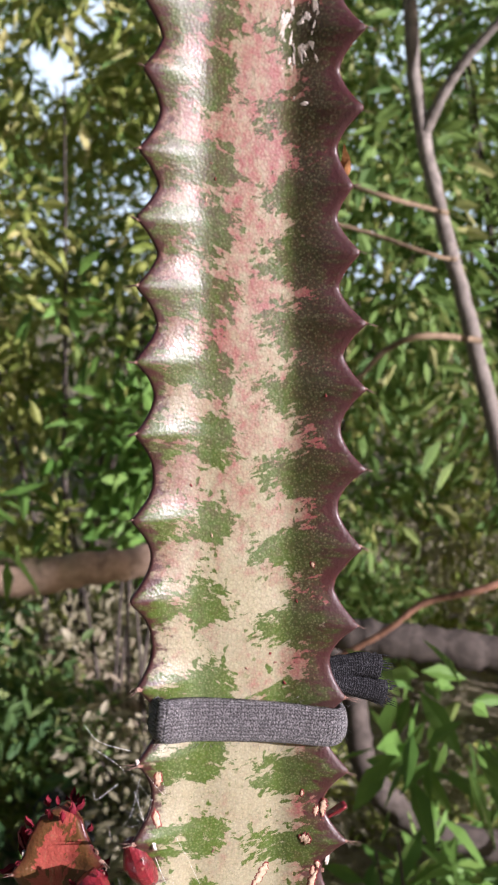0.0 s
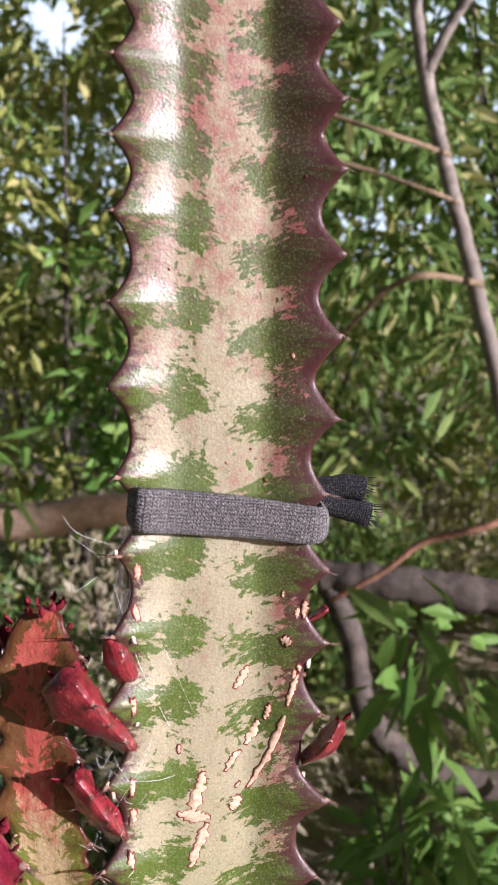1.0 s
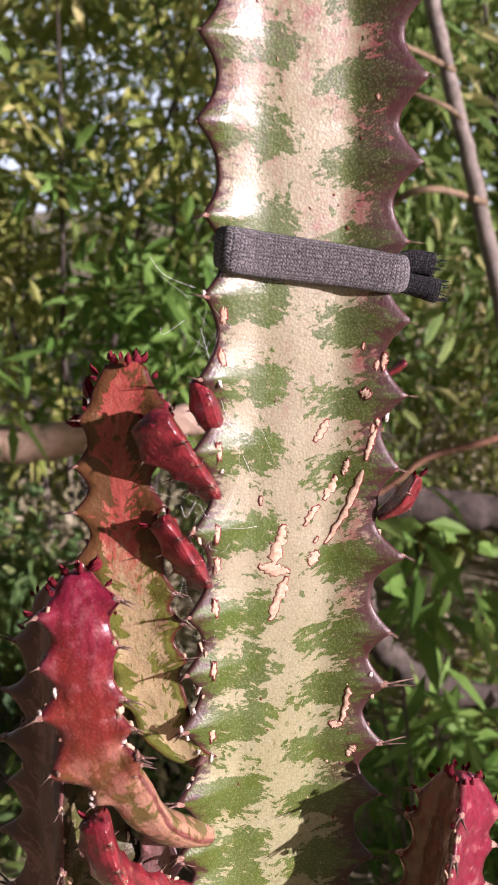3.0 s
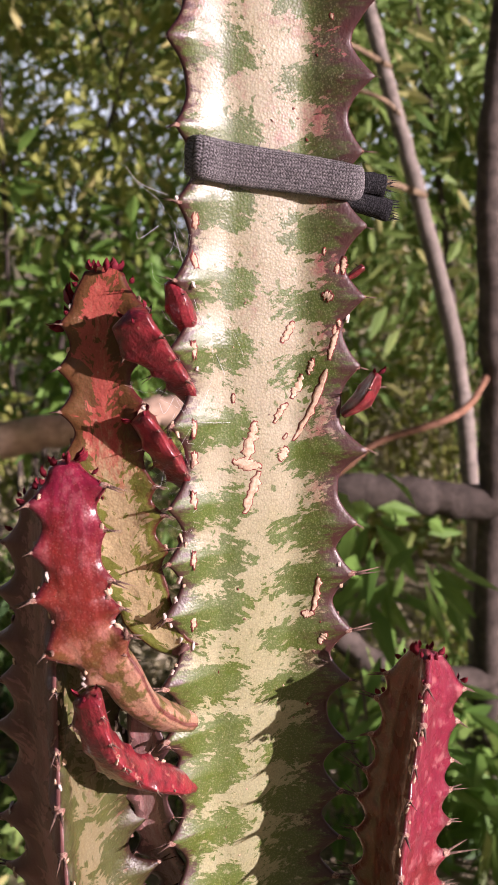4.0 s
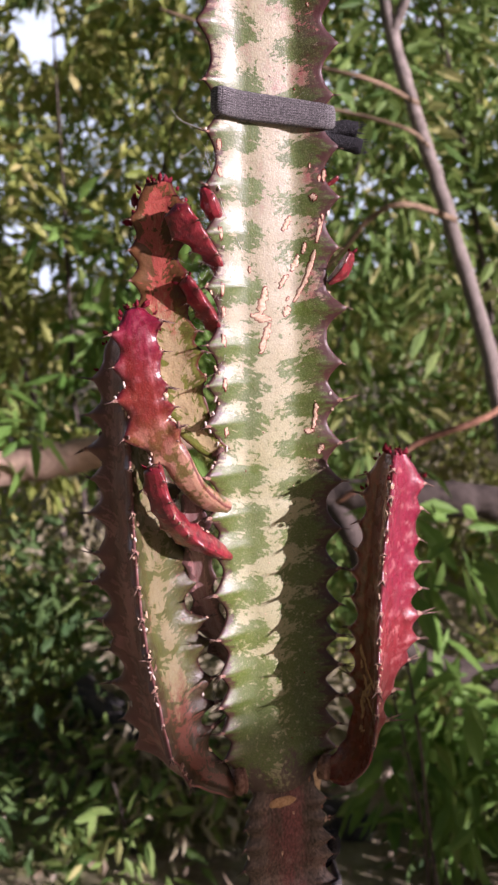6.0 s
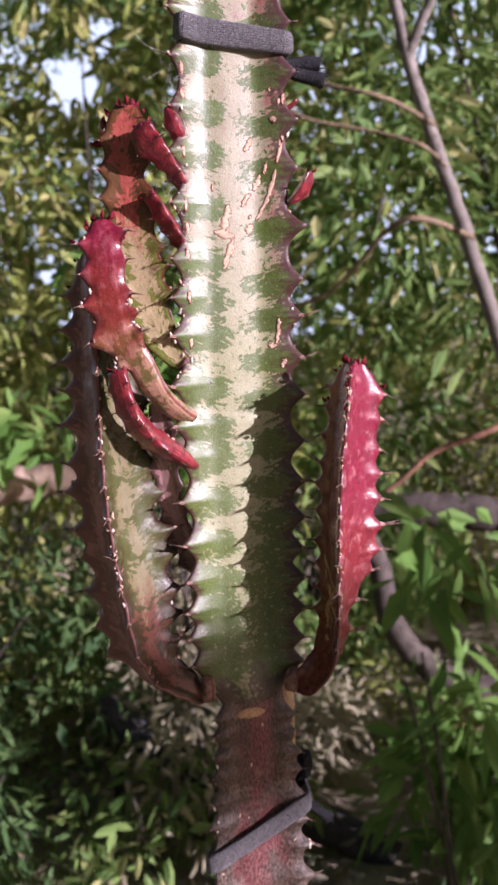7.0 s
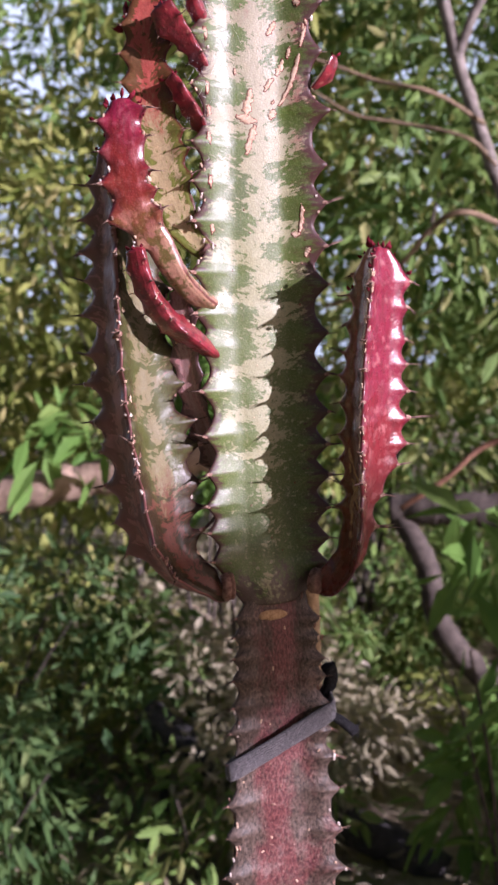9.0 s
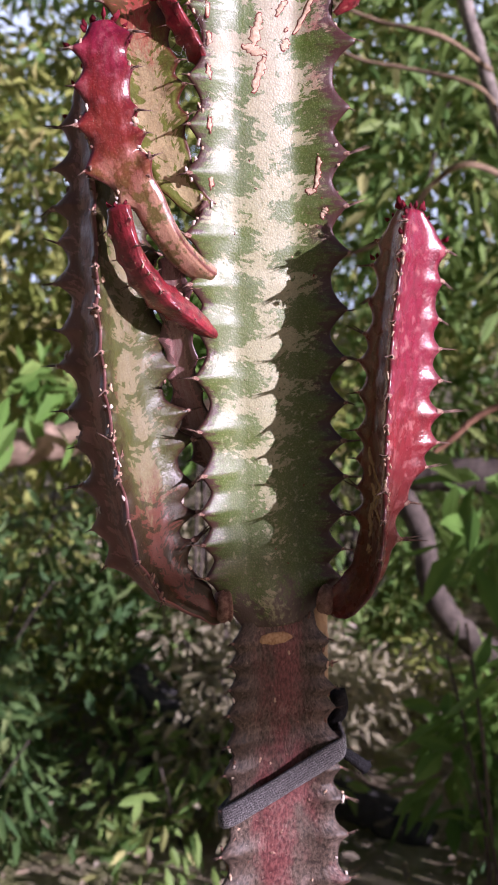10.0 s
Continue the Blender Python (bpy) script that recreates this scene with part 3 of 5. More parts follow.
def add_leaflets(stem, tip, around, count, r, seed, size=1.0):
    rng = random.Random(seed)
    up = Vector(around).normalized()
    side = up.orthogonal().normalized()
    for i in range(count):
        a = 2 * math.pi * (i + rng.uniform(-0.3, 0.3)) / count
        out = (Matrix.Rotation(a, 3, up) @ side)
        way = (out * rng.uniform(0.4, 1.2) + up * rng.uniform(0.5, 1.0)).normalized()
        m = Matrix.Translation(Vector(tip) + out * r * rng.uniform(0.4, 0.9)) @ way.to_track_quat("Z", "Y").to_matrix().to_4x4() @ Matrix.Scale(size * rng.uniform(0.7, 1.2), 4)
        part("leaflet", rng.choice(LEAFLETS), stem, m=m)


# ---------------------------------------------------------------- the plant
plant = tagged(new("succulent_plant"), "tall variegated three-winged succulent with red side branches, tied to a cane", "succulent")

TEETH_R = [1.405, 1.386, 1.3665, 1.347, 1.3295, 1.312, 1.2967, 1.280, 1.264, 1.244, 1.2236, 1.203, 1.183, 1.1625, 1.142, 1.1215,
           1.0956, 1.0725, 1.0558, 1.0372, 1.0199, 0.9985, 0.9797, 0.963, 0.948, 0.934, 0.9194, 0.905, 0.893]
TEETH_L = [1.40, 1.385, 1.368, 1.3506, 1.3356, 1.3177, 1.3024, 1.2867, 1.2692, 1.2518, 1.2307, 1.2104, 1.1882, 1.1685, 1.147, 1.128,
           1.106, 1.0816, 1.065, 1.0485, 1.0263, 1.008, 0.9935, 0.974, 0.9544, 0.9374, 0.9231, 0.911, 0.8979]
BIG = {1.0956: 0.0095, 1.0485: 0.0075, 1.0263: 0.0085, 1.264: 0.0068, 1.0199: 0.0075, 0.9194: 0.0075, 1.183: 0.0055, 1.312: 0.0045}
rng0 = random.Random(4)
teeth_main = [[(z, BIG.get(z, 0.0064 + rng0.uniform(-0.0006, 0.0008))) for z in TEETH_L],
              [(z, BIG.get(z, (0.0068 if z > 1.06 else 0.0074) + rng0.uniform(-0.0006, 0.0008))) for z in TEETH_R],
              [(z + 0.006, 0.0055) for z in TEETH_R]]

# height, left ridge x y, right ridge x y, back ridge x y, hollow
MAIN = [(1.425, -0.0190, -0.0110, 0.0125, -0.0050, -0.006, 0.026, 0.004),
        (1.350, -0.0222, -0.0125, 0.0158, -0.0060, -0.007, 0.031, 0.0044),
        (1.310, -0.0224, -0.0125, 0.0168, -0.0042, -0.008, 0.033, 0.0044),
        (1.270, -0.0222, -0.0120, 0.0203, -0.0020, -0.009, 0.035, 0.0044),
        (1.206, -0.0226, -0.0120, 0.0218, 0.0008, -0.009, 0.036, 0.0040),
        (1.190, -0.0212, -0.0117, 0.0212, 0.0014, -0.009, 0.036, 0.0040),
        (1.178, -0.0192, -0.0110, 0.0204, 0.0020, -0.009, 0.036, 0.004),
        (1.164, -0.0210, -0.0117, 0.0213, 0.0026, -0.009, 0.036, 0.0040),
        (1.120, -0.0212, -0.0120, 0.0222, 0.0045, -0.009, 0.037, 0.0040),
        (1.060, -0.0225, -0.0120, 0.0220, 0.0055, -0.009, 0.037, 0.0040),
        (1.010, -0.0235, -0.0120, 0.0212, 0.0060, -0.008, 0.037, 0.0040),
        (0.960, -0.0212, -0.0120, 0.0200, 0.0065, -0.006, 0.037, 0.0040),
        (0.915, -0.0208, -0.0125, 0.0192, 0.0080, -0.004, 0.037, 0.004),
        (0.892, -0.0190, -0.0118, 0.0182, 0.0088, -0.002, 0.035, 0.002),
        (0.884, -0.0175, -0.0108, 0.0172, 0.0086, -0.001, 0.033, -0.001),
        (0.880, -0.0142, -0.0085, 0.0150, 0.0085, 0.000, 0.030, -0.0015),
        (0.876, -0.0085, -0.0040, 0.0100, 0.0092, 0.000, 0.024, -0.002)]
TRUNK = [(0.884, -0.0090, -0.0040, 0.0120, 0.0090, 0.001, 0.027, 0.002),
         (0.872, -0.0122, -0.0085, 0.0155, 0.0076, 0.001, 0.031, 0.001),
         (0.840, -0.0138, -0.0110, 0.0182, 0.0065, 0.001, 0.034, 0.002),
         (0.800, -0.0160, -0.0120, 0.0215, 0.0070, 0.002, 0.037, 0.003),
         (0.760, -0.0185, -0.0120, 0.0240, 0.0080, 0.002, 0.039, 0.0035),
         (0.500, -0.0200, -0.0130, 0.0255, 0.0080, 0.002, 0.041, 0.0035),
         (-0.05, -0.0230, -0.0150, 0.0270, 0.0090, 0.002, 0.044, -0.004)]


def upright(rows, step, teeth3, half, mat, name, seed, edge, ribs=0.42, skew=0.0):
    K = np.array(rows[::-1])
    z = np.arange(K[0, 0], K[-1, 0], step)
    f = np.stack([np.interp(z, K[:, 0], K[:, j]) for j in range(1, 8)], 1)
    ker = np.ones(15) / 15
    f = np.stack([np.convolve(np.pad(f[:, j], 7, "edge"), ker, "valid") for j in range(7)], 1)
    P = np.stack([np.stack([f[:, 2 * k], f[:, 2 * k + 1], z], 1) for k in range(3)], 1)
    C = P.mean(1)
    H = np.stack([toothed(z, t, half) for t in teeth3], 1)
    beat = np.stack([sum(np.exp(-((z - p + 0.002) / 0.0058) ** 2) for p, _ in t) for t in teeth3], 1)
    me, G = winged(C, P - C[:, None], H, z, f[:, 6], np.full(len(z), edge), mat, name, seed, ribs, beat, skew)
    return me, G, C, z


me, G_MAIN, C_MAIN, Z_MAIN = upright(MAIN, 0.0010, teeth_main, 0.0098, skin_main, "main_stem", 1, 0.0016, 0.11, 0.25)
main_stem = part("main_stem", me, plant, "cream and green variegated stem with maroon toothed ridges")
add_spines(main_stem, C_MAIN, G_MAIN, Z_MAIN, teeth_main, lambda z: 0.5 if z > 1.2 else 0.75 if z > 1.06 else 1.05, 2)

low = [0.871, 0.863, 0.8528, 0.8435, 0.8311, 0.820, 0.8047, 0.7856, 0.7709] + [0.752 - 0.019 * i for i in range(30)]
low_r = [0.8677, 0.8583, 0.8489, 0.8406, 0.8276, 0.815, 0.8025, 0.7866, 0.7669] + [0.748 - 0.019 * i for i in range(30)]
teeth_low = [[(z, 0.0046 + 0.0008 * (z < 0.83)) for z in low], [(z, 0.0048 + 0.0012 * (z < 0.81)) for z in low_r], [(z + 0.004, 0.004) for z in low]]
me, G_LOW, C_LOW, Z_LOW = upright(TRUNK, 0.0014, teeth_low, 0.0065, skin_trunk, "lower_stem", 3, 0.0022, 0.30, 0.25)
lower_stem = part("lower_stem", me, plant, "old maroon and brown lower stem below a growth joint")
add_spines(lower_stem, C_LOW, G_LOW, Z_LOW, teeth_low, 0.7, 5)


def on_front(x, z, G=G_MAIN, Z=Z_MAIN):
    """Place and normal on a stem's front face at a given x and height."""
    i = int(np.argmin(np.abs(Z - z)))
    m = len(FACE_U)
    row = G[i, :m]
    j = int(np.argmin(np.abs(row[:, 0] - x)))
    j = min(max(j, 1), m - 2)
    q = np.interp(x, row[:, 0], row[:, 1])
    along = Vector(row[j + 1] - row[j - 1]).normalized()
    up = Vector(G[min(i + 4, len(Z) - 1), j] - G[max(i - 4, 0), j]).normalized()
    return Vector((x, float(q), z)), along.cross(up).normalized()


def lay(parent, me, x, z, turn, name, label="", lift=0.0, on=(G_MAIN, Z_MAIN)):
    p, nrm = on_front(x, z, *on)
    up = (Vector((0, 0, 1)) - nrm * nrm.z).normalized()
    side = up.cross(nrm)
    rot = Matrix((side, up, nrm)).transposed().to_4x4()
    return part(name, me, parent, label, Matrix.Translation(p + nrm * lift) @ rot @ Matrix.Rotation(radians(-turn), 4, "Z"))


def ribbon_scar(path, width, seed, mat, lift, grow=0.0):
    """A corky streak that follows a short line of x and height on the stem's front face."""
    rng = random.Random(seed)
    n = 16
    S = spline(path, n) if len(path) > 1 else np.array(path * n)
    v, f = [], []
    for i in range(n):
        p, nrm = on_front(*S[i])
        q0, q1 = S[max(i - 1, 0)], S[min(i + 1, n - 1)]
        way = Vector((q1[0] - q0[0], 0, q1[1] - q0[1])).normalized()
        way = (way - nrm * way.dot(nrm)).normalized()
        end = min(i, n - 1 - i) / (n - 1)
        if i in (0, n - 1):
            p = p + way * (0.0003 + grow) * (-1 if i == 0 else 1)
        side = nrm.cross(way)
        w = (width * min(1.0, 0.35 + 4 * end) * rng.uniform(0.62, 1.28) / 2 + grow)
        off = rng.uniform(-0.15, 0.15) * width
        for q, h in ((-1.0, -0.0003), (-0.8, lift), (-0.2, lift + rng.uniform(0, 0.00015)), (0.4, lift + rng.uniform(-0.00005, 0.0001)), (0.8, lift), (1.0, -0.0003)):
            v.append(p + side * (q * w + off) + nrm * h)
    for i in range(n - 1):
        for j in range(5):
            f.append((i * 6 + j, i * 6 + j + 1, i * 6 + j + 7, i * 6 + j + 6))
    return mesh_from("scar", v, f, mat)


# path of x and height, width
STREAKS = [([(0.0182, 1.1205), (0.0162, 1.1132), (0.0132, 1.1062), (0.0092, 1.0992)], 0.0017), ([(0.0068, 1.0965), (0.0052, 1.0932)], 0.0027), ([(0.0112, 1.1182), (0.0098, 1.1150), (0.0082, 1.1122)], 0.0021),
           ([(0.0066, 1.1100), (0.0050, 1.1085), (0.0034, 1.1050)], 0.0016), ([(-0.0025, 1.1050), (-0.0036, 1.1000), (-0.0050, 1.0942)], 0.0031), ([(-0.0085, 1.0938), (-0.0048, 1.0922), (-0.0008, 1.0916)], 0.0028),
           ([(-0.0012, 1.0896), (-0.0030, 1.0840), (-0.0050, 1.0778)], 0.0025), ([(0.0215, 1.1320), (0.0200, 1.1280), (0.0190, 1.1240)], 0.0014), ([(0.0182, 1.0545), (0.0176, 1.0490), (0.0168, 1.0440)], 0.0017),
           ([(0.0080, 1.1342), (0.0052, 1.1290)], 0.0021), ([(0.0141, 1.1232), (0.0131, 1.1195)], 0.0013), ([(0.0168, 1.1425), (0.0190, 1.1418)], 0.0021), ([(0.0226, 1.1530), (0.0221, 1.1490)], 0.0014),
           ([(0.0135, 1.0425), (0.0165, 1.0427)], 0.0020), ([(0.0190, 1.0330), (0.0206, 1.0362)], 0.0019), ([(-0.0092, 1.1135), (-0.0090, 1.1118)], 0.0010), ([(0.0062, 1.0998), (0.0068, 1.1006)], 0.0008), ([(0.0215, 1.1350), (0.0218, 1.1335)], 0.0011)]
for i, (path, wd) in enumerate(STREAKS):
    part("scar_rim", ribbon_scar(path, wd * 1.2, 40 + i, scar_rim, 0.00008, 0.00038), main_stem, "dark red rim of a scar")
    part("scar", ribbon_scar(path, wd * 1.2, 40 + i, cork_scar, 0.00024), main_stem, "pale peeling corky scar")
# x, height, length, width, lean to the right
EDGE_SCARS = [(-0.0198, z, 0.0046, 0.0016, -5) for z in (1.1275, 1.105, 1.0835, 1.0655, 1.163, 1.045, 1.152, 1.0952)] + [(0.0205, z, 0.0028, 0.0011, 4) for z in (1.150, 1.132)] + [(0.0165, z, 0.0014, 0.0009, 0) for z in (1.2185, 1.155)]
for i, (x, z, ln, wd, turn) in enumerate(EDGE_SCARS):
    lay(main_stem, scar_mesh(ln * 1.12 + 0.0006, wd + 0.0008, 60 + i, scar_rim, 0.3), x, z, turn, "scar_rim", "dark red rim of a scar")
    lay(main_stem, scar_mesh(ln, wd, 60 + i, None, 0.3), x, z, turn, "scar", "pale peeling corky scar", 0.00005)
rngc = random.Random(12)
for i in range(150):
    t = rngc.random() ** 0.7
    big = 1.0 if rngc.random() < 0.65 else 2.4
    lay(main_stem, scar_mesh(rngc.uniform(0.0006, 0.0034) * (0.5 + t) * big, rngc.uniform(0.0005, 0.0018) * (0.5 + t) * big, 90 + i, crust_mat, 0.22),
        0.0035 + 0.0075 * rngc.random() + 0.001 * rngc.gauss(0, 1), 1.328 + 0.036 * t, rngc.uniform(-40, 40), "crust_flake", "pale flaking crust", -0.0001)
for i in range(26):
    lay(lower_stem, scar_mesh(rngc.uniform(0.0006, 0.0022), rngc.uniform(0.0005, 0.0012), 300 + i, rngc.choice([cork_scar, cork_joint, cork_joint]), 0.5), rngc.uniform(-0.016, 0.020), rngc.uniform(0.740, 0.865), rngc.uniform(-80, 80),
        "nick", "small pale healed nick", 0.0001, (G_LOW, Z_LOW))
for i in range(40):
    lay(main_stem, scar_mesh(rngc.uniform(0.0004, 0.0012), rngc.uniform(0.0004, 0.0008), 360 + i, rngc.choice([scar_rim, cork_scar, cork_joint]), 0.4), rngc.uniform(-0.016, 0.019), rngc.uniform(0.90, 1.32), rngc.uniform(-80, 80), "nick", "small healed nick", 0.00005)
lay(lower_stem, scar_mesh(0.0048, 0.0140, 77, vein_mat, 0.8, 0.08), 0.0006, 0.8712, 0, "joint_scar", "tan oval scar at the growth joint", 0.0002, (G_LOW, Z_LOW))


def branch(name, keys, turn, mat, label, tooth, pitch, seed, parent=None, leaflets=0, inset=0.16, first=0.25, size=0.75, edge=0.0009, eases=(), wobble=0.05):
    """A side branch: keys are rows of x, y, z, ridge radius; turn: direction of its first ridge seen from above, degrees."""
    P, s = even(keys, 0.0010)
    C, R = P[:, :3], P[:, 3]
    T = np.gradient(C, axis=0)
    T /= np.linalg.norm(T, axis=1, keepdims=True)
    X = np.array([1.0, 0, 0]) - T * T[:, :1]
    X /= np.linalg.norm(X, axis=1, keepdims=True)
    Y = np.cross(T, X)
    rng = random.Random(seed)
    R3 = np.stack([(X * math.cos(radians(turn + 120 * k)) + Y * math.sin(radians(turn + 120 * k))) * R[:, None] for k in range(3)], 1)
    for ease in eases:
        if len(ease) > 5:
            g = turn + 120 * ease[0] + ease[5]
            R3[:, ease[0]] = (X * math.cos(radians(g)) + Y * math.sin(radians(g))) * R[:, None]
        R3[:, ease[0]] *= (ease[3] + (ease[4] - ease[3]) * smoothstep(s / s[-1], ease[1], ease[2]))[:, None]
    rw = np.random.RandomState(seed)
    for k in range(3):
        knots = np.linspace(0, s[-1], max(5, int(s[-1] / 0.007)))
        R3[:, k] *= (1 + wobble * np.interp(s, knots, rw.normal(0, 1, len(knots))))[:, None]
    teeth3 = [[(p + rng.uniform(-0.14, 0.14) * pitch, tooth * rng.uniform(0.65, 1.3)) for p in np.arange(s[-1] * first + pitch * 0.33 * k, s[-1] - pitch * 0.35, pitch)] for k in range(3)]
    H = np.stack([toothed(s, t, pitch * 0.5) for t in teeth3], 1)
    me, G = winged(C, R3, H, s, R * inset, np.full(len(s), edge), mat, name, seed, 0.15)
    ob = part(name, me, parent or plant, label)
    add_spines(ob, C, G, s, teeth3, size, seed + 1)
    if leaflets:
        add_leaflets(ob, C[-1], T[-1], leaflets, R[-1], seed + 2, 0.7 if parent else 1.05)
    return ob, C, G, s


right_branch, CA, GA, SA = branch("side_branch", [(0.0185, 0.006, 0.885, 0.004), (0.0255, 0.003, 0.8855, 0.0070), (0.0335, 0.0, 0.8890, 0.0095), (0.0405, -0.003, 0.8985, 0.0122),
    (0.0438, -0.005, 0.914, 0.0132), (0.0450, -0.005, 0.937, 0.0142), (0.0455, -0.005, 0.960, 0.0145), (0.0472, -0.005, 0.990, 0.0138), (0.0495, -0.005, 1.012, 0.0128), (0.0508, -0.005, 1.026, 0.0108), (0.0514, -0.005, 1.0335, 0.0055)],
    -95, skin_pink, "upright crimson branch, pink on its sunlit face", 0.0040, 0.0118, 21, leaflets=11, size=1.3, edge=0.0013, eases=[(1, 0.30, 0.48, 0.16, 1.0), (2, 0.15, 0.40, 1.0, 0.80)])
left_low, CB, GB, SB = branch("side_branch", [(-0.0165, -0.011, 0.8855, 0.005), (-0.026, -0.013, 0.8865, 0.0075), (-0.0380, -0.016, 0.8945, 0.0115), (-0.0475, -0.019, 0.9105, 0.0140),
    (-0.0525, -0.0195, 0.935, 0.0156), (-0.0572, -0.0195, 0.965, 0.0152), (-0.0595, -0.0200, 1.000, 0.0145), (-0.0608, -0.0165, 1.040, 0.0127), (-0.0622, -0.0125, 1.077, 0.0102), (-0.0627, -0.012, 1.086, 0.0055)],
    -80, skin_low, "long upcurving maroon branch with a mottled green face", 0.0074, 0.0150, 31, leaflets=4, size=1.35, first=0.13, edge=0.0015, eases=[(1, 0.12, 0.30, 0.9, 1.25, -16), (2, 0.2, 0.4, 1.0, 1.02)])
left_front, CC, GC, SC = branch("side_branch", [(-0.0222, -0.0100, 1.0120, 0.0046), (-0.0282, -0.0180, 1.0175, 0.0050), (-0.0342, -0.026, 1.0265, 0.0052), (-0.0392, -0.030, 1.0375, 0.0060), (-0.0450, -0.032, 1.0460, 0.0080), (-0.0482, -0.032, 1.0515, 0.0090),
    (-0.0502, -0.032, 1.0600, 0.0090), (-0.0520, -0.032, 1.0750, 0.0085), (-0.0532, -0.030, 1.0905, 0.0078), (-0.0540, -0.030, 1.0975, 0.0042)],
    217, skin_front, "red branch with a narrow pale neck and warty tip", 0.0048, 0.0120, 41, leaflets=6, size=1.0, inset=-0.16, first=0.42, wobble=0.035)
left_back, CD, GD, SD = branch("side_branch", [(-0.0215, -0.0070, 1.0355, 0.0050), (-0.0282, -0.0095, 1.0410, 0.0064), (-0.0345, -0.0085, 1.0500, 0.0086), (-0.0405, -0.008, 1.0680, 0.0102),
    (-0.0440, -0.008, 1.0900, 0.0104), (-0.0465, -0.008, 1.1150, 0.0098), (-0.0462, -0.007, 1.1385, 0.0096), (-0.0460, -0.007, 1.1485, 0.0062)],
    212, skin_branch, "tall branch, mottled green below and crimson at its tip", 0.0042, 0.0125, 51, leaflets=9, size=0.8, inset=0.02)
add_leaflets(left_back, (-0.0550, -0.0105, 1.136), (-1.0, -0.1, 0.5), 3, 0.0025, 57, 1.6)
branch("side_branch", [(-0.0120, 0.010, 0.922, 0.0035), (-0.0240, 0.008, 0.940, 0.0048), (-0.0308, -0.003, 0.965, 0.0056), (-0.0333, -0.0115, 0.990, 0.0058), (-0.0350, -0.012, 1.018, 0.0046)],
    205, skin_mauve, "mauve branch crowded between its neighbours", 0.0032, 0.0125, 61)
branch("bud", [(-0.0175, -0.0030, 1.1070, 0.0022), (-0.0260, -0.0160, 1.1225, 0.0040), (-0.0325, -0.0200, 1.1310, 0.0064), (-0.0360, -0.0225, 1.1375, 0.0062)], 200, skin_young, "glossy crimson bud", 0.0014, 0.008, 71, main_stem, 3, -0.10, 0.4, 0.6, 0.0007)
branch("bud", [(-0.0175, -0.0030, 1.0800, 0.0020), (-0.0270, -0.0150, 1.0970, 0.0038), (-0.0345, -0.0185, 1.1090, 0.0034)], 190, skin_young, "slim crimson bud", 0.0012, 0.007, 73, main_stem, 3, -0.10, 0.4, 0.5, 0.0006)
young_shoot, CG, GG, SG = branch("bud", [(-0.0215, -0.0095, 0.9905, 0.0036), (-0.0270, -0.0185, 0.9960, 0.0044), (-0.0365, -0.0290, 1.0050, 0.0050), (-0.0435, -0.0370, 1.0180, 0.0048), (-0.0465, -0.0410, 1.0340, 0.0042)], 195, skin_young, "curved crimson young shoot", 0.0011, 0.009, 75, main_stem, 4, -0.16, 0.3, 0.6, 0.0007)
branch("bud", [(-0.0180, -0.0040, 1.1260, 0.0018), (-0.0235, -0.0130, 1.1385, 0.0036), (-0.0265, -0.0140, 1.1465, 0.0018)], 190, skin_young, "plump red bud", 0.0006, 0.006, 77, main_stem, 0, -0.30, 0.5, 0.4, 0.0006)
branch("bud", [(0.0240, 0.0050, 1.1060, 0.0020), (0.0300, 0.0045, 1.1118, 0.0034), (0.0335, 0.0040, 1.1190, 0.0017)], 20, skin_young, "small red bud with a pointed tip", 0.0008, 0.006, 79, main_stem, 2, 0.02, 0.5, 0.5, 0.0003)
branch("bud", [(0.0235, 0.0050, 1.1470, 0.0012), (0.0262, 0.0050, 1.1490, 0.0014), (0.0285, 0.0050, 1.1505, 0.0012)], 20, skin_young, "tiny red bud", 0.0003, 0.004, 81, main_stem, 0, 0.02, 0.5, 0.3, 0.0003)

# young leaflets on the topmost teeth of the branches
for stem, C, G, rows, sd in ((right_branch, CA, GA, (-4, -11, -19), 91), (left_back, CD, GD, (-4, -12), 94), (left_front, CC, GC, (-4, -10), 97), (left_low, CB, GB, (-4, -14), 99)):
    for n, row in enumerate(rows):
        for k in range(3):
            p = Vector(G[row, ridge_col(k)])
            add_leaflets(stem, p, (p - Vector(C[row])).normalized() + Vector((0, 0, 0.6)), 1 if (n + k) % 2 else 2, 0.0008, sd * 10 + 3 * n + k, 0.85)

# corky specks along the crimson branch's ridges, and pale vein-like scars low on its shaded face
rngs = random.Random(8)
for k in range(34):
    i = rngs.randrange(int(len(SA) * 0.35), len(SA) - 3)
    j = (ridge_col(0) + rngs.choice([-2, -1, -1, 0, 1, 1, 2, 3])) % GA.shape[1]
    p = Vector(GA[i, j])
    out = (p - Vector(CA[i])).normalized()
    part("corky_speck", scar_mesh(rngs.uniform(0.0008, 0.0035), rngs.uniform(0.0006, 0.0013), 200 + k), right_branch, "",
         Matrix.Translation(p + out * 0.0002) @ out.to_track_quat("Z", "Y").to_matrix().to_4x4() @ Matrix.Rotation(rngs.uniform(-0.4, 0.4), 4, "Z"))



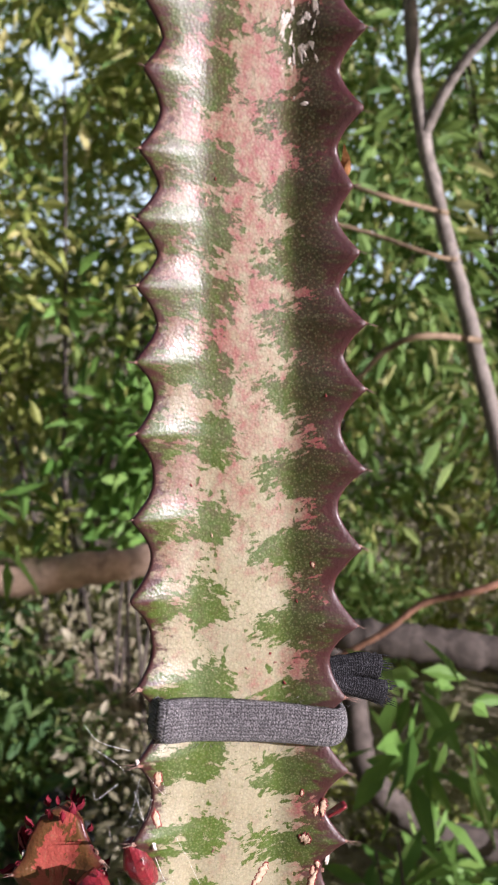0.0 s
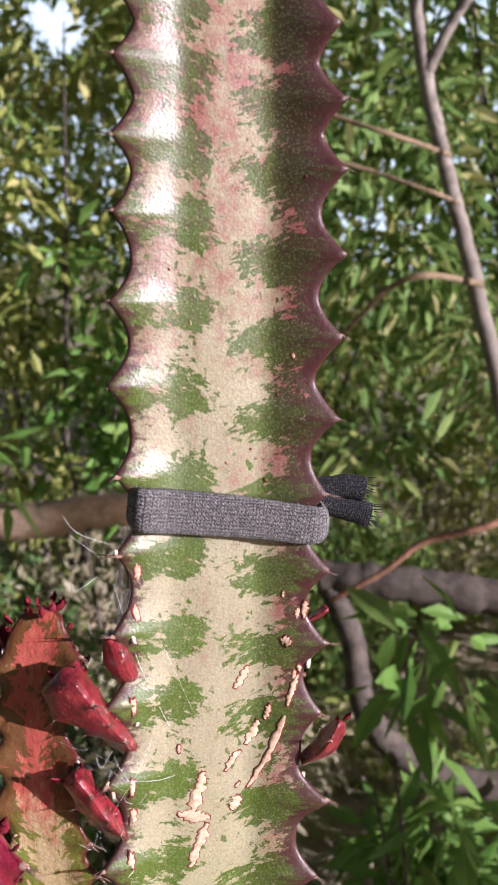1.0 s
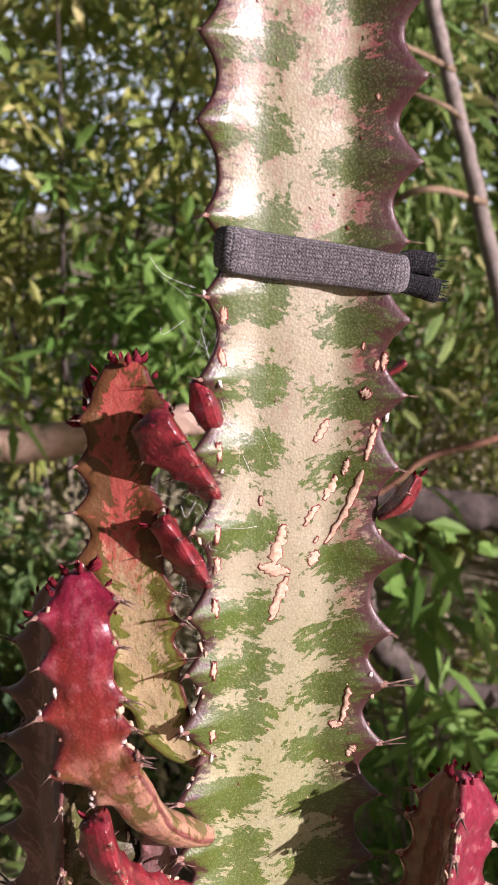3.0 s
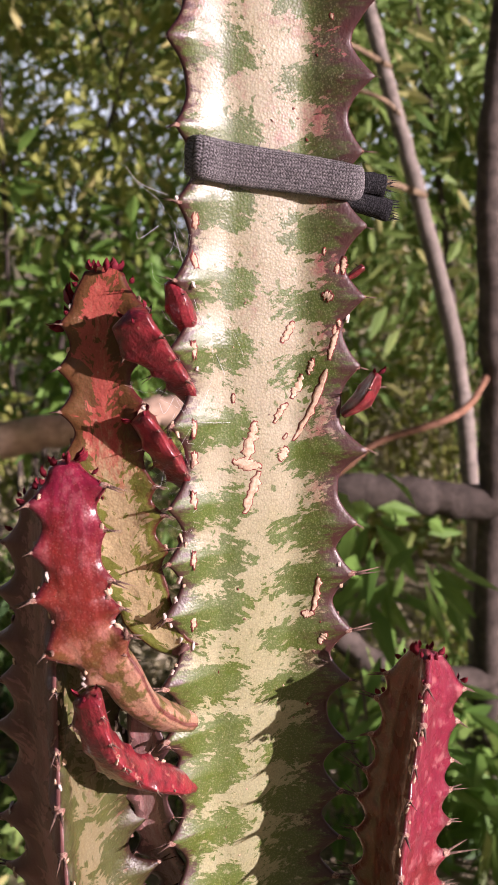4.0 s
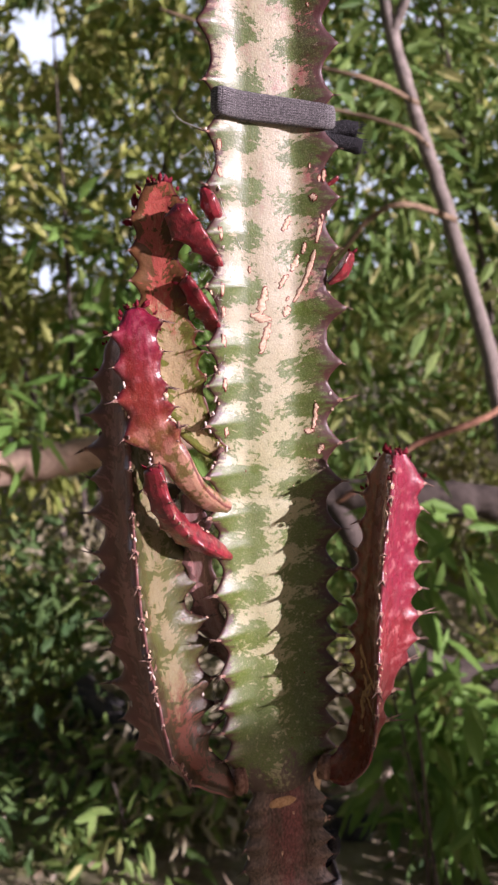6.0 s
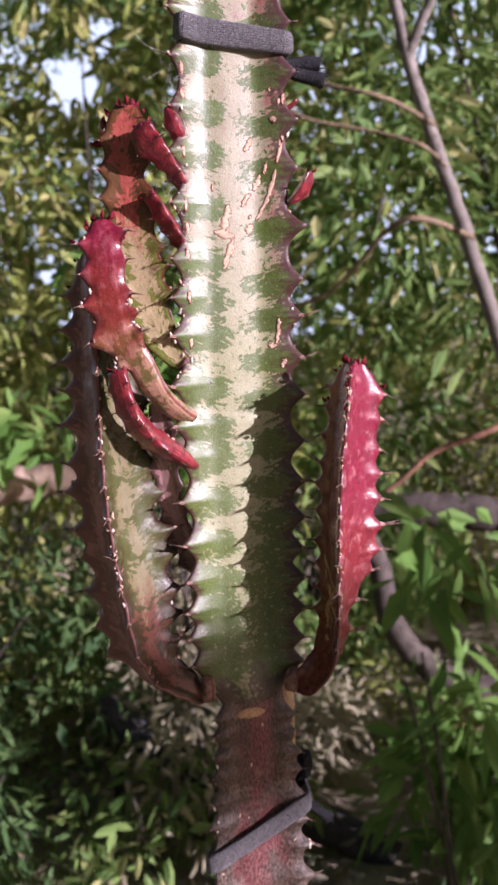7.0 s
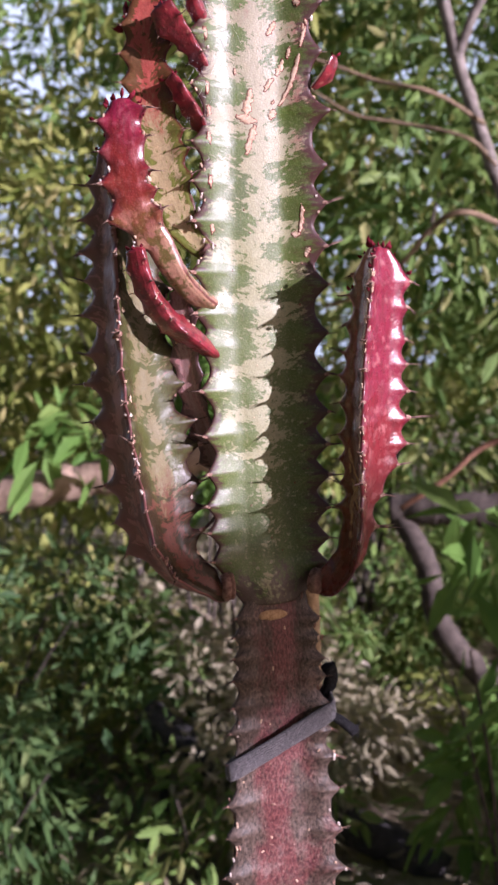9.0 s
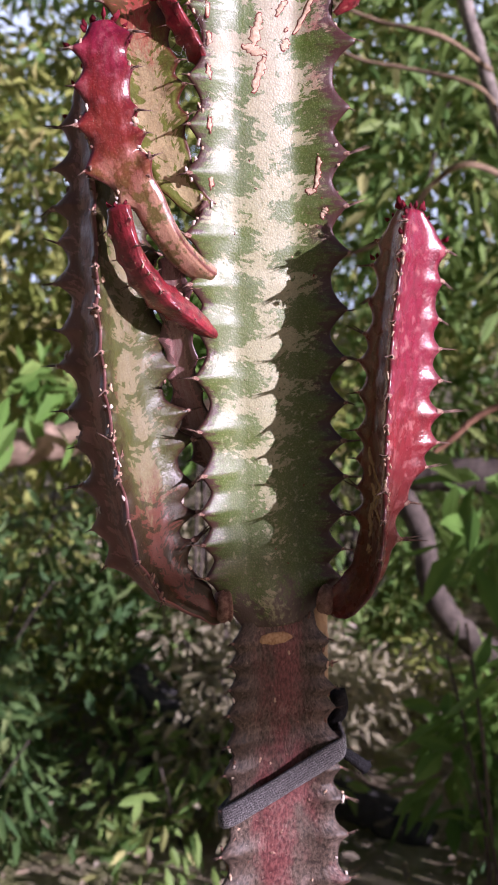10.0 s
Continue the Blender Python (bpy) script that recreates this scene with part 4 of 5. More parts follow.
def vein(path, width, seed):
    """A tan corky vein over the shaded face of the crimson branch: rows of share of its length and column of the face."""
    rng = random.Random(seed)
    S = spline(path, 14)
    v, f = [], []
    P = []
    for q, c in S:
        i = q * (len(SA) - 1)
        i0, j0 = int(i), int(c)
        a, b = i - i0, c - j0
        g = GA[i0:i0 + 2, 42 + j0:44 + j0]
        p = (g[0, 0] * (1 - b) + g[0, 1] * b) * (1 - a) + (g[1, 0] * (1 - b) + g[1, 1] * b) * a
        nrm = Vector(g[0, 1] - g[0, 0]).cross(Vector(g[1, 0] - g[0, 0])).normalized()
        P.append((Vector(p), nrm))
    for n, (p, nrm) in enumerate(P):
        way = (P[min(n + 1, 13)][0] - P[max(n - 1, 0)][0]).normalized()
        side = nrm.cross(way).normalized()
        w = width * rng.uniform(0.6, 1.35) * (0.5 if n in (0, 13) else 1.0) / 2
        off = rng.uniform(-0.3, 0.3) * width
        for t, h in ((-1, -0.0003), (-0.7, 0.00022), (0.1, 0.0003), (0.7, 0.00022), (1, -0.0003)):
            v.append(p + side * (t * w + off) + nrm * h)
    for n in range(13):
        for j in range(4):
            f.append((n * 5 + j, n * 5 + j + 1, n * 5 + j + 6, n * 5 + j + 5))
    part("vein_scar", mesh_from("vein_scar", v, f, vein_mat), right_branch, "tan vein-like scar")


for n, (path, wd) in enumerate([([(0.47, 4.0), (0.43, 6.5), (0.40, 9.5), (0.375, 12.5)], 0.0013), ([(0.385, 10.5), (0.36, 8.5), (0.335, 7.0), (0.31, 8.0)], 0.0012), ([(0.39, 6.0), (0.355, 7.2), (0.32, 6.2), (0.285, 7.6), (0.262, 6.8)], 0.0019),
                                ([(0.345, 7.5), (0.325, 10.0), (0.305, 13.0)], 0.0012), ([(0.33, 7.0), (0.345, 9.0), (0.372, 9.8)], 0.0010), ([(0.235, 7.0), (0.225, 9.5)], 0.0020), ([(0.43, 5.0), (0.405, 5.2)], 0.0010)]):
    vein(path, wd * 1.5, 500 + n)


def specks(stem, C, G, ridges, lo, hi, count, seed, size=1.0):
    """Small corky warts along chosen ridges of a branch."""
    rng = random.Random(seed)
    for k in range(count):
        i = rng.randrange(int(len(C) * lo), int(len(C) * hi) - 2)
        j = (ridge_col(rng.choice(ridges)) + rng.choice([-3, -2, -1, -1, 0, 0, 1, 1, 2, 3])) % G.shape[1]
        p = Vector(G[i, j])
        out = (p - Vector(C[i])).normalized()
        part("corky_speck", scar_mesh(rng.uniform(0.0007, 0.0030) * size, rng.uniform(0.0005, 0.0013) * size, seed * 100 + k, rng.choice([cork_scar, cork_joint, crust_mat]), 1.3), stem, "",
             Matrix.Translation(p + out * 0.00015) @ out.to_track_quat("Z", "Y").to_matrix().to_4x4() @ Matrix.Rotation(rng.uniform(-0.6, 0.6), 4, "Z"))


specks(left_low, CB, GB, [0, 0, 0, 1, 2], 0.10, 0.95, 90, 31, 1.25)
specks(lower_stem, C_LOW[int(len(C_LOW) * 0.80):], G_LOW[int(len(C_LOW) * 0.80):], [0, 1], 0.0, 0.99, 60, 36, 1.1)
lo, hi = int((1.03 - Z_MAIN[0]) / 0.001), int((1.175 - Z_MAIN[0]) / 0.001)
specks(main_stem, C_MAIN[lo:hi], G_MAIN[lo:hi], [0, 0, 0, 1], 0.0, 0.99, 38, 37, 1.1)
specks(left_front, CC, GC, [0, 1, 2], 0.40, 0.98, 34, 32, 1.2)
specks(left_back, CD, GD, [0, 1, 2], 0.30, 0.98, 22, 33, 0.8)
specks(young_shoot, CG, GG, [0, 1, 2], 0.15, 0.98, 18, 34, 0.8)

# dry brown leaf caught on a tooth
v = [(0, 0, 0), (-0.0012, 0.0008, 0.003), (0.0016, 0.0003, 0.0035), (-0.0008, 0.0014, 0.0065), (0.0012, 0.0010, 0.0065), (-0.0004, 0.0006, 0.0098), (0.0002, -0.0006, 0.004)]
dry = mesh_from("dry_leaf", v, [(0, 6, 1), (0, 2, 6), (1, 6, 4, 3), (6, 2, 4), (3, 4, 5)], dry_mat)
tagged(new("dry_leaf", dry), "curled dry brown leaf stuck on a stem tooth", "leaf").location = (0.0195, -0.0035, 1.3125)


# ---------------------------------------------------------------- ties and cane
def tube(path, radii, sides=10, close=False):
    """Vertices, faces and UVs (metres) of a tube along a path."""
    P = np.array(path, float)
    R = np.array(radii, float) * np.ones(len(P))
    T = np.gradient(P, axis=0)
    T /= np.linalg.norm(T, axis=1, keepdims=True)
    n = np.cross(T[0], (0.3, 0.2, 1.0) if abs(T[0][2]) < 0.9 else (1.0, 0.2, 0))
    v, f, uv = [], [], []
    L = np.r_[0, np.cumsum(np.linalg.norm(np.diff(P, axis=0), axis=1))]
    for i in range(len(P)):
        n = n - T[i] * (n @ T[i])
        n = n / np.linalg.norm(n)
        b = np.cross(T[i], n)
        for j in range(sides):
            a = 2 * math.pi * j / sides
            v.append(P[i] + (n * math.cos(a) + b * math.sin(a)) * R[i])
    for i in range(len(P) - 1):
        for j in range(sides):
            k = (j + 1) % sides
            f.append((i * sides + j, i * sides + k, (i + 1) * sides + k, (i + 1) * sides + j))
            w = 2 * math.pi * R[i] / sides
            uv += [(w * j, L[i]), (w * (j + 1), L[i]), (w * (j + 1), L[i + 1]), (w * j, L[i + 1])]
    f.append(tuple(range(sides))[::-1])
    f.append(tuple((len(P) - 1) * sides + j for j in range(sides)))
    uv += [(0, 0)] * (2 * sides)
    return v, f, uv


def collar(parent, a, b, r, seed, mat=None, label="brown corky collar at the joint"):
    """A corky ring where a branch joins the stem."""
    rng = random.Random(seed)
    S = spline([a, tuple((np.array(a) + np.array(b)) / 2), b], 9)
    v, f, uv = tube(S, [r * q * rng.uniform(0.93, 1.07) for q in (0.86, 0.98, 1.04, 1.0, 1.06, 1.02, 1.05, 0.97, 0.85)], 16)
    part("collar", mesh_from("collar", v, f, mat or cork_joint, uv), parent, label)


collar(right_branch, (0.0180, 0.0035, 0.8860), (0.0232, 0.0015, 0.8855), 0.0056, 1)
collar(left_low, (-0.0155, -0.0115, 0.8862), (-0.0208, -0.0135, 0.8862), 0.0060, 2)


collar(left_front, (-0.0218, -0.0100, 1.0118), (-0.0248, -0.0138, 1.0145), 0.0037, 3, collar_mat, "waxy pinkish collar at the joint")
collar(left_back, (-0.0215, -0.0075, 1.0352), (-0.0248, -0.0092, 1.0382), 0.0044, 4, collar_mat, "waxy pinkish collar at the joint")
collar(young_shoot, (-0.0212, -0.0100, 0.9900), (-0.0238, -0.0132, 0.9926), 0.0030, 5, collar_mat, "waxy pinkish collar at the joint")


def strap(name, loop, heights, thick, mat, closed=True):
    """A flat knitted strap: loop rows are x, y, z of its middle line; a rounded cross-section."""
    P = np.array(loop, float)
    n = len(P)
    out = P - P.mean(0)
    T = np.roll(P, -1, 0) - np.roll(P, 1, 0)
    T /= np.linalg.norm(T, axis=1, keepdims=True)
    N = np.cross(T, (0, 0, 1.0))
    N /= np.linalg.norm(N, axis=1, keepdims=True)
    N *= np.sign((N * out).sum(1, keepdims=True))
    B = np.cross(T, N)
    B *= np.sign(B[:, 2:3])
    sec = [(-0.5, 0.1), (-0.47, 0.6), (-0.36, 0.9), (-0.18, 1.0), (0, 1.03), (0.18, 1.0), (0.36, 0.9), (0.47, 0.6), (0.5, 0.1), (0.4, 0.0), (0, 0.0), (-0.4, 0.0)]
    rr = np.random.RandomState(3)
    L = np.r_[0, np.cumsum(np.linalg.norm(np.diff(np.vstack([P, P[:1]]), axis=0), axis=1))]
    v, f, uv = [], [], []
    for i in range(n):
        for a, b in sec:
            v.append(P[i] + B[i] * a * heights[i] + N[i] * (b * thick + rr.normal(0, 0.00006)))
    m = len(sec)
    for i in range(n if closed else n - 1):
        k = (i + 1) % n
        for j in range(m):
            j2 = (j + 1) % m
            f.append((i * m + j, k * m + j, k * m + j2, i * m + j2))
            w = heights[i] * 1.1 / 8
            uv += [(L[i], w * j), (L[i + 1], w * j), (L[i + 1], w * (j + 1)), (L[i], w * (j + 1))]
    return mesh_from(name, v, f, mat, uv)


def loop_round(points, n):
    K = list(points) + [points[0], points[1]]
    S = spline([points[-1]] + K, 40 * (len(points) + 2))
    S = S[40:40 + 40 * len(points)]
    d = np.r_[0, np.cumsum(np.linalg.norm(np.diff(S[:, :3], axis=0), axis=1))]
    s = np.linspace(0, d[-1], n, endpoint=False)
    return np.stack([np.interp(s, d, S[:, j]) for j in range(S.shape[1])], 1)


upper_tie = tagged(new("fabric_tie"), "grey knitted fabric tie wrapped round the stem and cane", "tie")
ring = loop_round([(-0.0196, -0.0132, 1.1800, 0.0112), (-0.0180, -0.0150, 1.1798, 0.0116), (-0.010, -0.0092, 1.1785, 0.0116), (0.008, -0.0030, 1.1765, 0.0110), (0.021, 0.0000, 1.1748, 0.0105), (0.0243, 0.0018, 1.1745, 0.0100),
                   (0.0240, 0.0065, 1.1750, 0.0095), (0.010, 0.0400, 1.178, 0.0110), (0.001, 0.0560, 1.179, 0.0110), (-0.008, 0.0520, 1.180, 0.0110), (-0.0196, -0.0060, 1.1805, 0.0110)], 160)
part("band", strap("band", ring[:, :3], ring[:, 3], 0.0024, knit_grey), upper_tie)


def tail(parent, path, r, seed):
    """A knotted end of the tie, with a frayed mouth."""
    rng = random.Random(seed)
    S = spline(path, 14)
    v, f, uv = tube(S, [r * (0.8 + 0.3 * i / 13 + rng.uniform(-0.06, 0.06)) for i in range(14)], 12)
    ob = part("tie_end", mesh_from("tie_end", v, f, knit_dark, uv), parent, "dark rolled end of the tie")
    tip, way = Vector(S[-1]), Vector(S[-1] - S[-2]).normalized()
    v, f = [], []
    for i in range(46):
        side = Vector((rng.uniform(-1, 1), rng.uniform(-1, 1), rng.uniform(-1, 1)))
        a = tip + side * r * 0.9
        cone_into(v, f, a - way * 0.001, a + way * rng.uniform(0.0003, 0.0016) + side * 0.0006, 0.00022, 4)
    part("frayed_threads", mesh_from("frayed_threads", v, f, knit_dark), ob, "frayed thread ends")


tail(upper_tie, [(0.0180, 0.0380, 1.1745), (0.0250, 0.0420, 1.1755), (0.0320, 0.0440, 1.1760), (0.0375, 0.0450, 1.1752)], 0.0036, 5)
tail(upper_tie, [(0.0180, 0.0380, 1.1730), (0.0250, 0.0410, 1.1710), (0.0330, 0.0430, 1.1690), (0.0395, 0.0440, 1.1675)], 0.0034, 6)


def fibres(parent, ring, count, seed):
    """Loose fluff that stands off the edges of a knitted band."""
    rng = random.Random(seed)
    v, f = [], []
    mid = ring[:, :3].mean(0)
    for _ in range(count):
        x, y, z, h = ring[rng.randrange(len(ring))]
        out = Vector((x - mid[0], y - mid[1], 0)).normalized()
        edge = rng.choice((-0.5, -0.5, 0.5, rng.uniform(-0.5, 0.5)))
        a = np.array((x, y, z + edge * h)) + np.array(out) * rng.uniform(0.0008, 0.0024)
        b = a + np.array((rng.gauss(0, 0.0012), rng.gauss(0, 0.0006), rng.gauss(0.0012 * np.sign(edge), 0.0008))) + np.array(out) * rng.uniform(0.0002, 0.0014)
        vv, ff, _ = tube(spline([a, (a + b) / 2 + np.array((rng.gauss(0, 0.0004), -0.0002, rng.gauss(0, 0.0004))), b], 5), 0.00004, 3)
        o = len(v)
        v += vv
        f += [tuple(o + j for j in q) for q in ff]
    tagged(part("fluff", mesh_from("fluff", v, f, knit_grey), parent, "loose grey fluff"), kind="stuff")


fibres(upper_tie, ring, 260, 21)

lower_tie = tagged(new("fabric_tie"), "grey knitted fabric tie wound aslant round the lower stem", "tie")
ring = loop_round([(-0.0195, -0.0130, 0.8015, 0.0085), (-0.0165, -0.0155, 0.8030, 0.0088), (-0.006, -0.0118, 0.8085, 0.0086), (0.008, -0.0050, 0.8155, 0.0086), (0.0210, 0.0005, 0.8225, 0.0088), (0.0255, 0.0045, 0.8245, 0.0088),
                   (0.0245, 0.0120, 0.8250, 0.0080), (0.0200, 0.0360, 0.822, 0.0080), (0.013, 0.0460, 0.818, 0.008), (0.002, 0.0420, 0.810, 0.008), (-0.0160, 0.0020, 0.8015, 0.008)], 150)
part("band", strap("band", ring[:, :3], ring[:, 3], 0.0020, knit_grey), lower_tie)
fibres(lower_tie, ring, 120, 22)
tail(lower_tie, [(0.0235, 0.0090, 0.8220), (0.0280, 0.0130, 0.8175), (0.0320, 0.0155, 0.8135), (0.0352, 0.0170, 0.8105)], 0.0026, 7)
tail(lower_tie, [(0.0190, 0.0240, 0.8240), (0.0225, 0.0235, 0.8290), (0.0242, 0.0230, 0.8345), (0.0228, 0.0225, 0.8405)], 0.0034, 8)

cane = tagged(new("garden_cane"), "pale bamboo cane standing behind the succulent", "cane")
S = spline([(0.0185, 0.0400, -0.05), (0.0160, 0.0405, 0.4), (0.0138, 0.0410, 0.80), (0.0125, 0.0415, 0.90), (0.006, 0.0480, 1.18), (0.003, 0.0500, 1.27)], 120)
v, f, uv = tube(S, [0.0042 + (0.0006 if i % 20 == 0 else 0) for i in range(120)], 12)
part("stick", mesh_from("stick", v, f, cane_mat, uv), cane)

# fine cobweb threads between the left ridge and its buds
web_mat = Kit("cobweb_silk", 0.6, 0.3).out((0.75, 0.75, 0.75))
rngw = random.Random(15)
wv, wf = [], []
for i in range(42):
    z = rngw.uniform(1.075, 1.172)
    a = np.array((rngw.uniform(-0.030, -0.018), rngw.uniform(-0.018, -0.012), z))
    b = a + np.array((rngw.uniform(-0.012, 0.006), rngw.uniform(-0.006, 0.003), rngw.uniform(-0.014, 0.010)))
    if i % 10 == 0:
        p, _ = on_front(rngw.uniform(-0.018, -0.004), rngw.uniform(1.09, 1.14))
        b = np.array(p) + np.array((0, -0.0008, 0))
    mid = (a + b) / 2 + np.array((rngw.uniform(-0.003, 0.003), -0.001, rngw.uniform(-0.004, 0.001)))
    vv, ff, _ = tube(spline([a, mid, b], 9), 0.000018 + 0.00004 * rngw.random() ** 3, 4)
    o = len(wv)
    wv += vv
    wf += [tuple(o + j for j in q) for q in ff]
tagged(new("cobweb", mesh_from("cobweb", wv, wf, web_mat)), "wispy white cobweb threads strung along the stem", "cobweb", kind="stuff")

# ---------------------------------------------------------------- ground and surroundings
GR = np.linspace(-1, 1, 90)
gx = np.sign(GR) * (np.abs(GR) ** 3) * 400
gv, gf = [], []
for y in gx:
    for x in gx:
        far = min(1.0, 6.0 / (1.0 + math.hypot(x, y)))
        gv.append((x, y + 2, 0.05 * far * (noise.noise(Vector((x * 0.7, y * 0.7, 0))))))
for i in range(89):
    for j in range(89):
        gf.append((i * 90 + j, i * 90 + j + 1, (i + 1) * 90 + j + 1, (i + 1) * 90 + j))
tagged(new("ground", mesh_from("ground", gv, gf, soil_mat)), "bare soil strewn with dry leaves", "ground", kind="structure")


def haze():
    """Glowing surface added as bright hazy sky low over the horizon; it lights the scene too."""
    m = bpy.data.materials.new("glowing_haze")
    m.use_nodes = True
    nt = m.node_tree
    b = nt.nodes["Principled BSDF"]
    b.inputs["Base Color"].default_value = (0, 0, 0, 1)
    b.inputs["Emission Color"].default_value = (0.78, 0.95, 1.0, 1)
    b.inputs["Emission Strength"].default_value = 0.78
    return m


hv, hf = [], []
for i in range(25):
    a = radians(-62 + 124 * i / 24)
    for z in (-5, 40, 90):
        hv.append((math.sin(a) * 220, math.cos(a) * 220, z))
for i in range(24):
    for j in range(2):
        hf.append((i * 3 + j, i * 3 + j + 1, i * 3 + j + 4, i * 3 + j + 3))
tagged(new("backdrop", mesh_from("backdrop", hv, hf, haze())), "glowing backdrop added as bright hazy sky low over the horizon", "sky", kind="structure")


def leaves(name, centres, ways, lengths, widths, mat, seed):
    """Many folded, pointed leaves in one mesh."""
    rng = np.random.RandomState(seed)
    n = len(centres)
    W = ways / np.linalg.norm(ways, axis=1, keepdims=True)
    A = rng.normal(0, 1, (n, 3))
    S = np.cross(W, A)
    S /= np.linalg.norm(S, axis=1, keepdims=True)
    N = np.cross(W, S)
    l, w = lengths[:, None], widths[:, None]
    droop = -0.12 * l * np.array((0, 0, 1.0))
    P = [centres, centres + W * l * 0.4 + S * w * 0.5 + N * w * 0.18, centres + W * l * 0.4 - S * w * 0.5 + N * w * 0.18, centres + W * l * 0.42, centres + W * l * 0.75 + S * w * 0.32 + N * w * 0.1 + droop * 0.5,
         centres + W * l * 0.75 - S * w * 0.32 + N * w * 0.1 + droop * 0.5, centres + W * l + droop]
    V = np.stack(P, 1).reshape(-1, 3)
    o = np.arange(n)[:, None] * 7
    tri = np.hstack([o + (0, 3, 1), o + (0, 2, 3)]).reshape(-1, 3).tolist()
    quad = np.hstack([o + (1, 3, 6, 4), o + (3, 2, 5, 6)]).reshape(-1, 4).tolist()
    F = tri + quad
    return mesh_from(name, V.tolist(), F, mat, smooth=False)


# gaps cut in the leaves along the camera's sight lines so sky shows: a place, a direction and the widening along it
VIEW_GAPS = []
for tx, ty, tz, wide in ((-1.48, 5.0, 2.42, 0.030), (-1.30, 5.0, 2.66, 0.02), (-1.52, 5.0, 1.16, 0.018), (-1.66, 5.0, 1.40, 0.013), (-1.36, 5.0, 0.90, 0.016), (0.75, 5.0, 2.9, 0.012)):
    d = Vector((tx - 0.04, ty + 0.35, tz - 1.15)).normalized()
    VIEW_GAPS.append(((0.04, -0.35, 1.15), tuple(d), wide))


def crown_leaves(name, clumps, per, size, mat, seed, hang=0.35):
    """Leaves in loose clumps (rows x, y, z, radius)."""
    rng = np.random.RandomState(seed)
    cs, ws = [], []
    for x, y, z, r in clumps:
        n = int(per)
        d = rng.normal(0, 1, (n, 3))
        d /= np.linalg.norm(d, axis=1, keepdims=True)
        cs.append(np.array((x, y, z)) + d * (r * rng.uniform(0.15, 1.0, (n, 1)) ** 0.6) * np.array((1, 1, 0.8)))
        ws.append(d * 0.8 + rng.normal(0, 0.5, (n, 3)) - np.array((0, 0, hang)))
    c, w = np.vstack(cs), np.vstack(ws)
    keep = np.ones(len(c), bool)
    # drop leaves near the sight lines, to fit the camera's view
    for p, way, wide in VIEW_GAPS:
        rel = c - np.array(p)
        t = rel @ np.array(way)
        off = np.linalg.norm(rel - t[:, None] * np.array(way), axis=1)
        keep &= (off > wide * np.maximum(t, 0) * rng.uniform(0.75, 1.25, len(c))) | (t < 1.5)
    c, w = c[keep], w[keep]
    n = len(c)
    ln = size * rng.uniform(0.6, 1.3, n)
    return leaves(name, c, w, ln, ln * rng.uniform(0.24, 0.4, n), mat, seed + 1)


def wood(parent, name, path, r0, r1, mat, label="", n=40, sides=10):
    S = spline(path, n)
    rr = np.random.RandomState(len(path) * 7 + int(abs(path[0][0]) * 1000))
    S = S + rr.normal(0, r0 * 0.05, S.shape)
    v, f, uv = tube(S, np.linspace(r0, r1, n) * (1 + rr.normal(0, 0.04, n)), sides)
    return part(name, mesh_from(name, v, f, mat, uv), parent, label)


# slender grey tree that rises behind the plant, with twigs
grey_tree = tagged(new("tree"), "slender grey-barked tree with bare side twigs behind the succulent", "tree")
wood(grey_tree, "trunk", [(0.44, 1.62, -0.05), (0.42, 1.6, 0.45), (0.36, 1.6, 0.88), (0.28, 1.6, 1.17), (0.205, 1.6, 1.40), (0.15, 1.6, 1.58), (0.12, 1.6, 1.75), (0.08, 1.62, 2.2), (0.02, 1.65, 2.8)], 0.019, 0.010, bark_grey, n=70)
wood(grey_tree, "limb", [(0.15, 1.6, 1.57), (0.19, 1.58, 1.66), (0.25, 1.55, 1.74), (0.40, 1.5, 1.9)], 0.011, 0.006, bark_grey)
wood(grey_tree, "twig", [(0.22, 1.58, 1.36), (0.156, 1.3, 1.354), (0.053, 1.3, 1.385), (-0.032, 1.3, 1.406), (-0.10, 1.3, 1.45), (-0.2, 1.32, 1.53)], 0.004, 0.0025, bark_twig)
wood(grey_tree, "twig", [(0.20, 1.58, 1.44), (0.102, 1.3, 1.432), (0.008, 1.3, 1.459), (-0.086, 1.3, 1.499), (-0.25, 1.3, 1.56)], 0.0045, 0.0025, bark_twig)
wood(grey_tree, "twig", [(0.27, 1.56, 1.22), (0.152, 1.3, 1.233), (0.094, 1.3, 1.209), (0.054, 1.3, 1.164), (-0.006, 1.3, 1.11), (-0.09, 1.3, 1.085)], 0.006, 0.003, bark_twig)
wood(grey_tree, "twig", [(0.40, 1.5, 0.93), (0.29, 1.2, 0.893), (0.17, 1.2, 0.845), (0.11, 1.2, 0.795), (0.035, 1.2, 0.745)], 0.006, 0.0045, bark_orange, "orange-brown bare twig")

second = tagged(new("tree"), "thicker brown trunk beside the slender tree", "tree")
wood(second, "trunk", [(0.42, 1.42, -0.05), (0.395, 1.4, 0.65), (0.378, 1.4, 0.95), (0.35, 1.4, 1.25), (0.36, 1.42, 1.5), (0.42, 1.5, 2.2)], 0.03, 0.016, bark_brown, n=50)

fallen = tagged(new("fallen_branch"), "grey-brown bough lying level across the thicket", "bough")
wood(fallen, "bough", [(0.01, 1.42, 0.712), (0.12, 1.4, 0.715), (0.25, 1.4, 0.708), (0.40, 1.4, 0.695), (0.8, 1.42, 0.70), (1.5, 1.5, 0.66)], 0.030, 0.036, bark_brown, n=50)
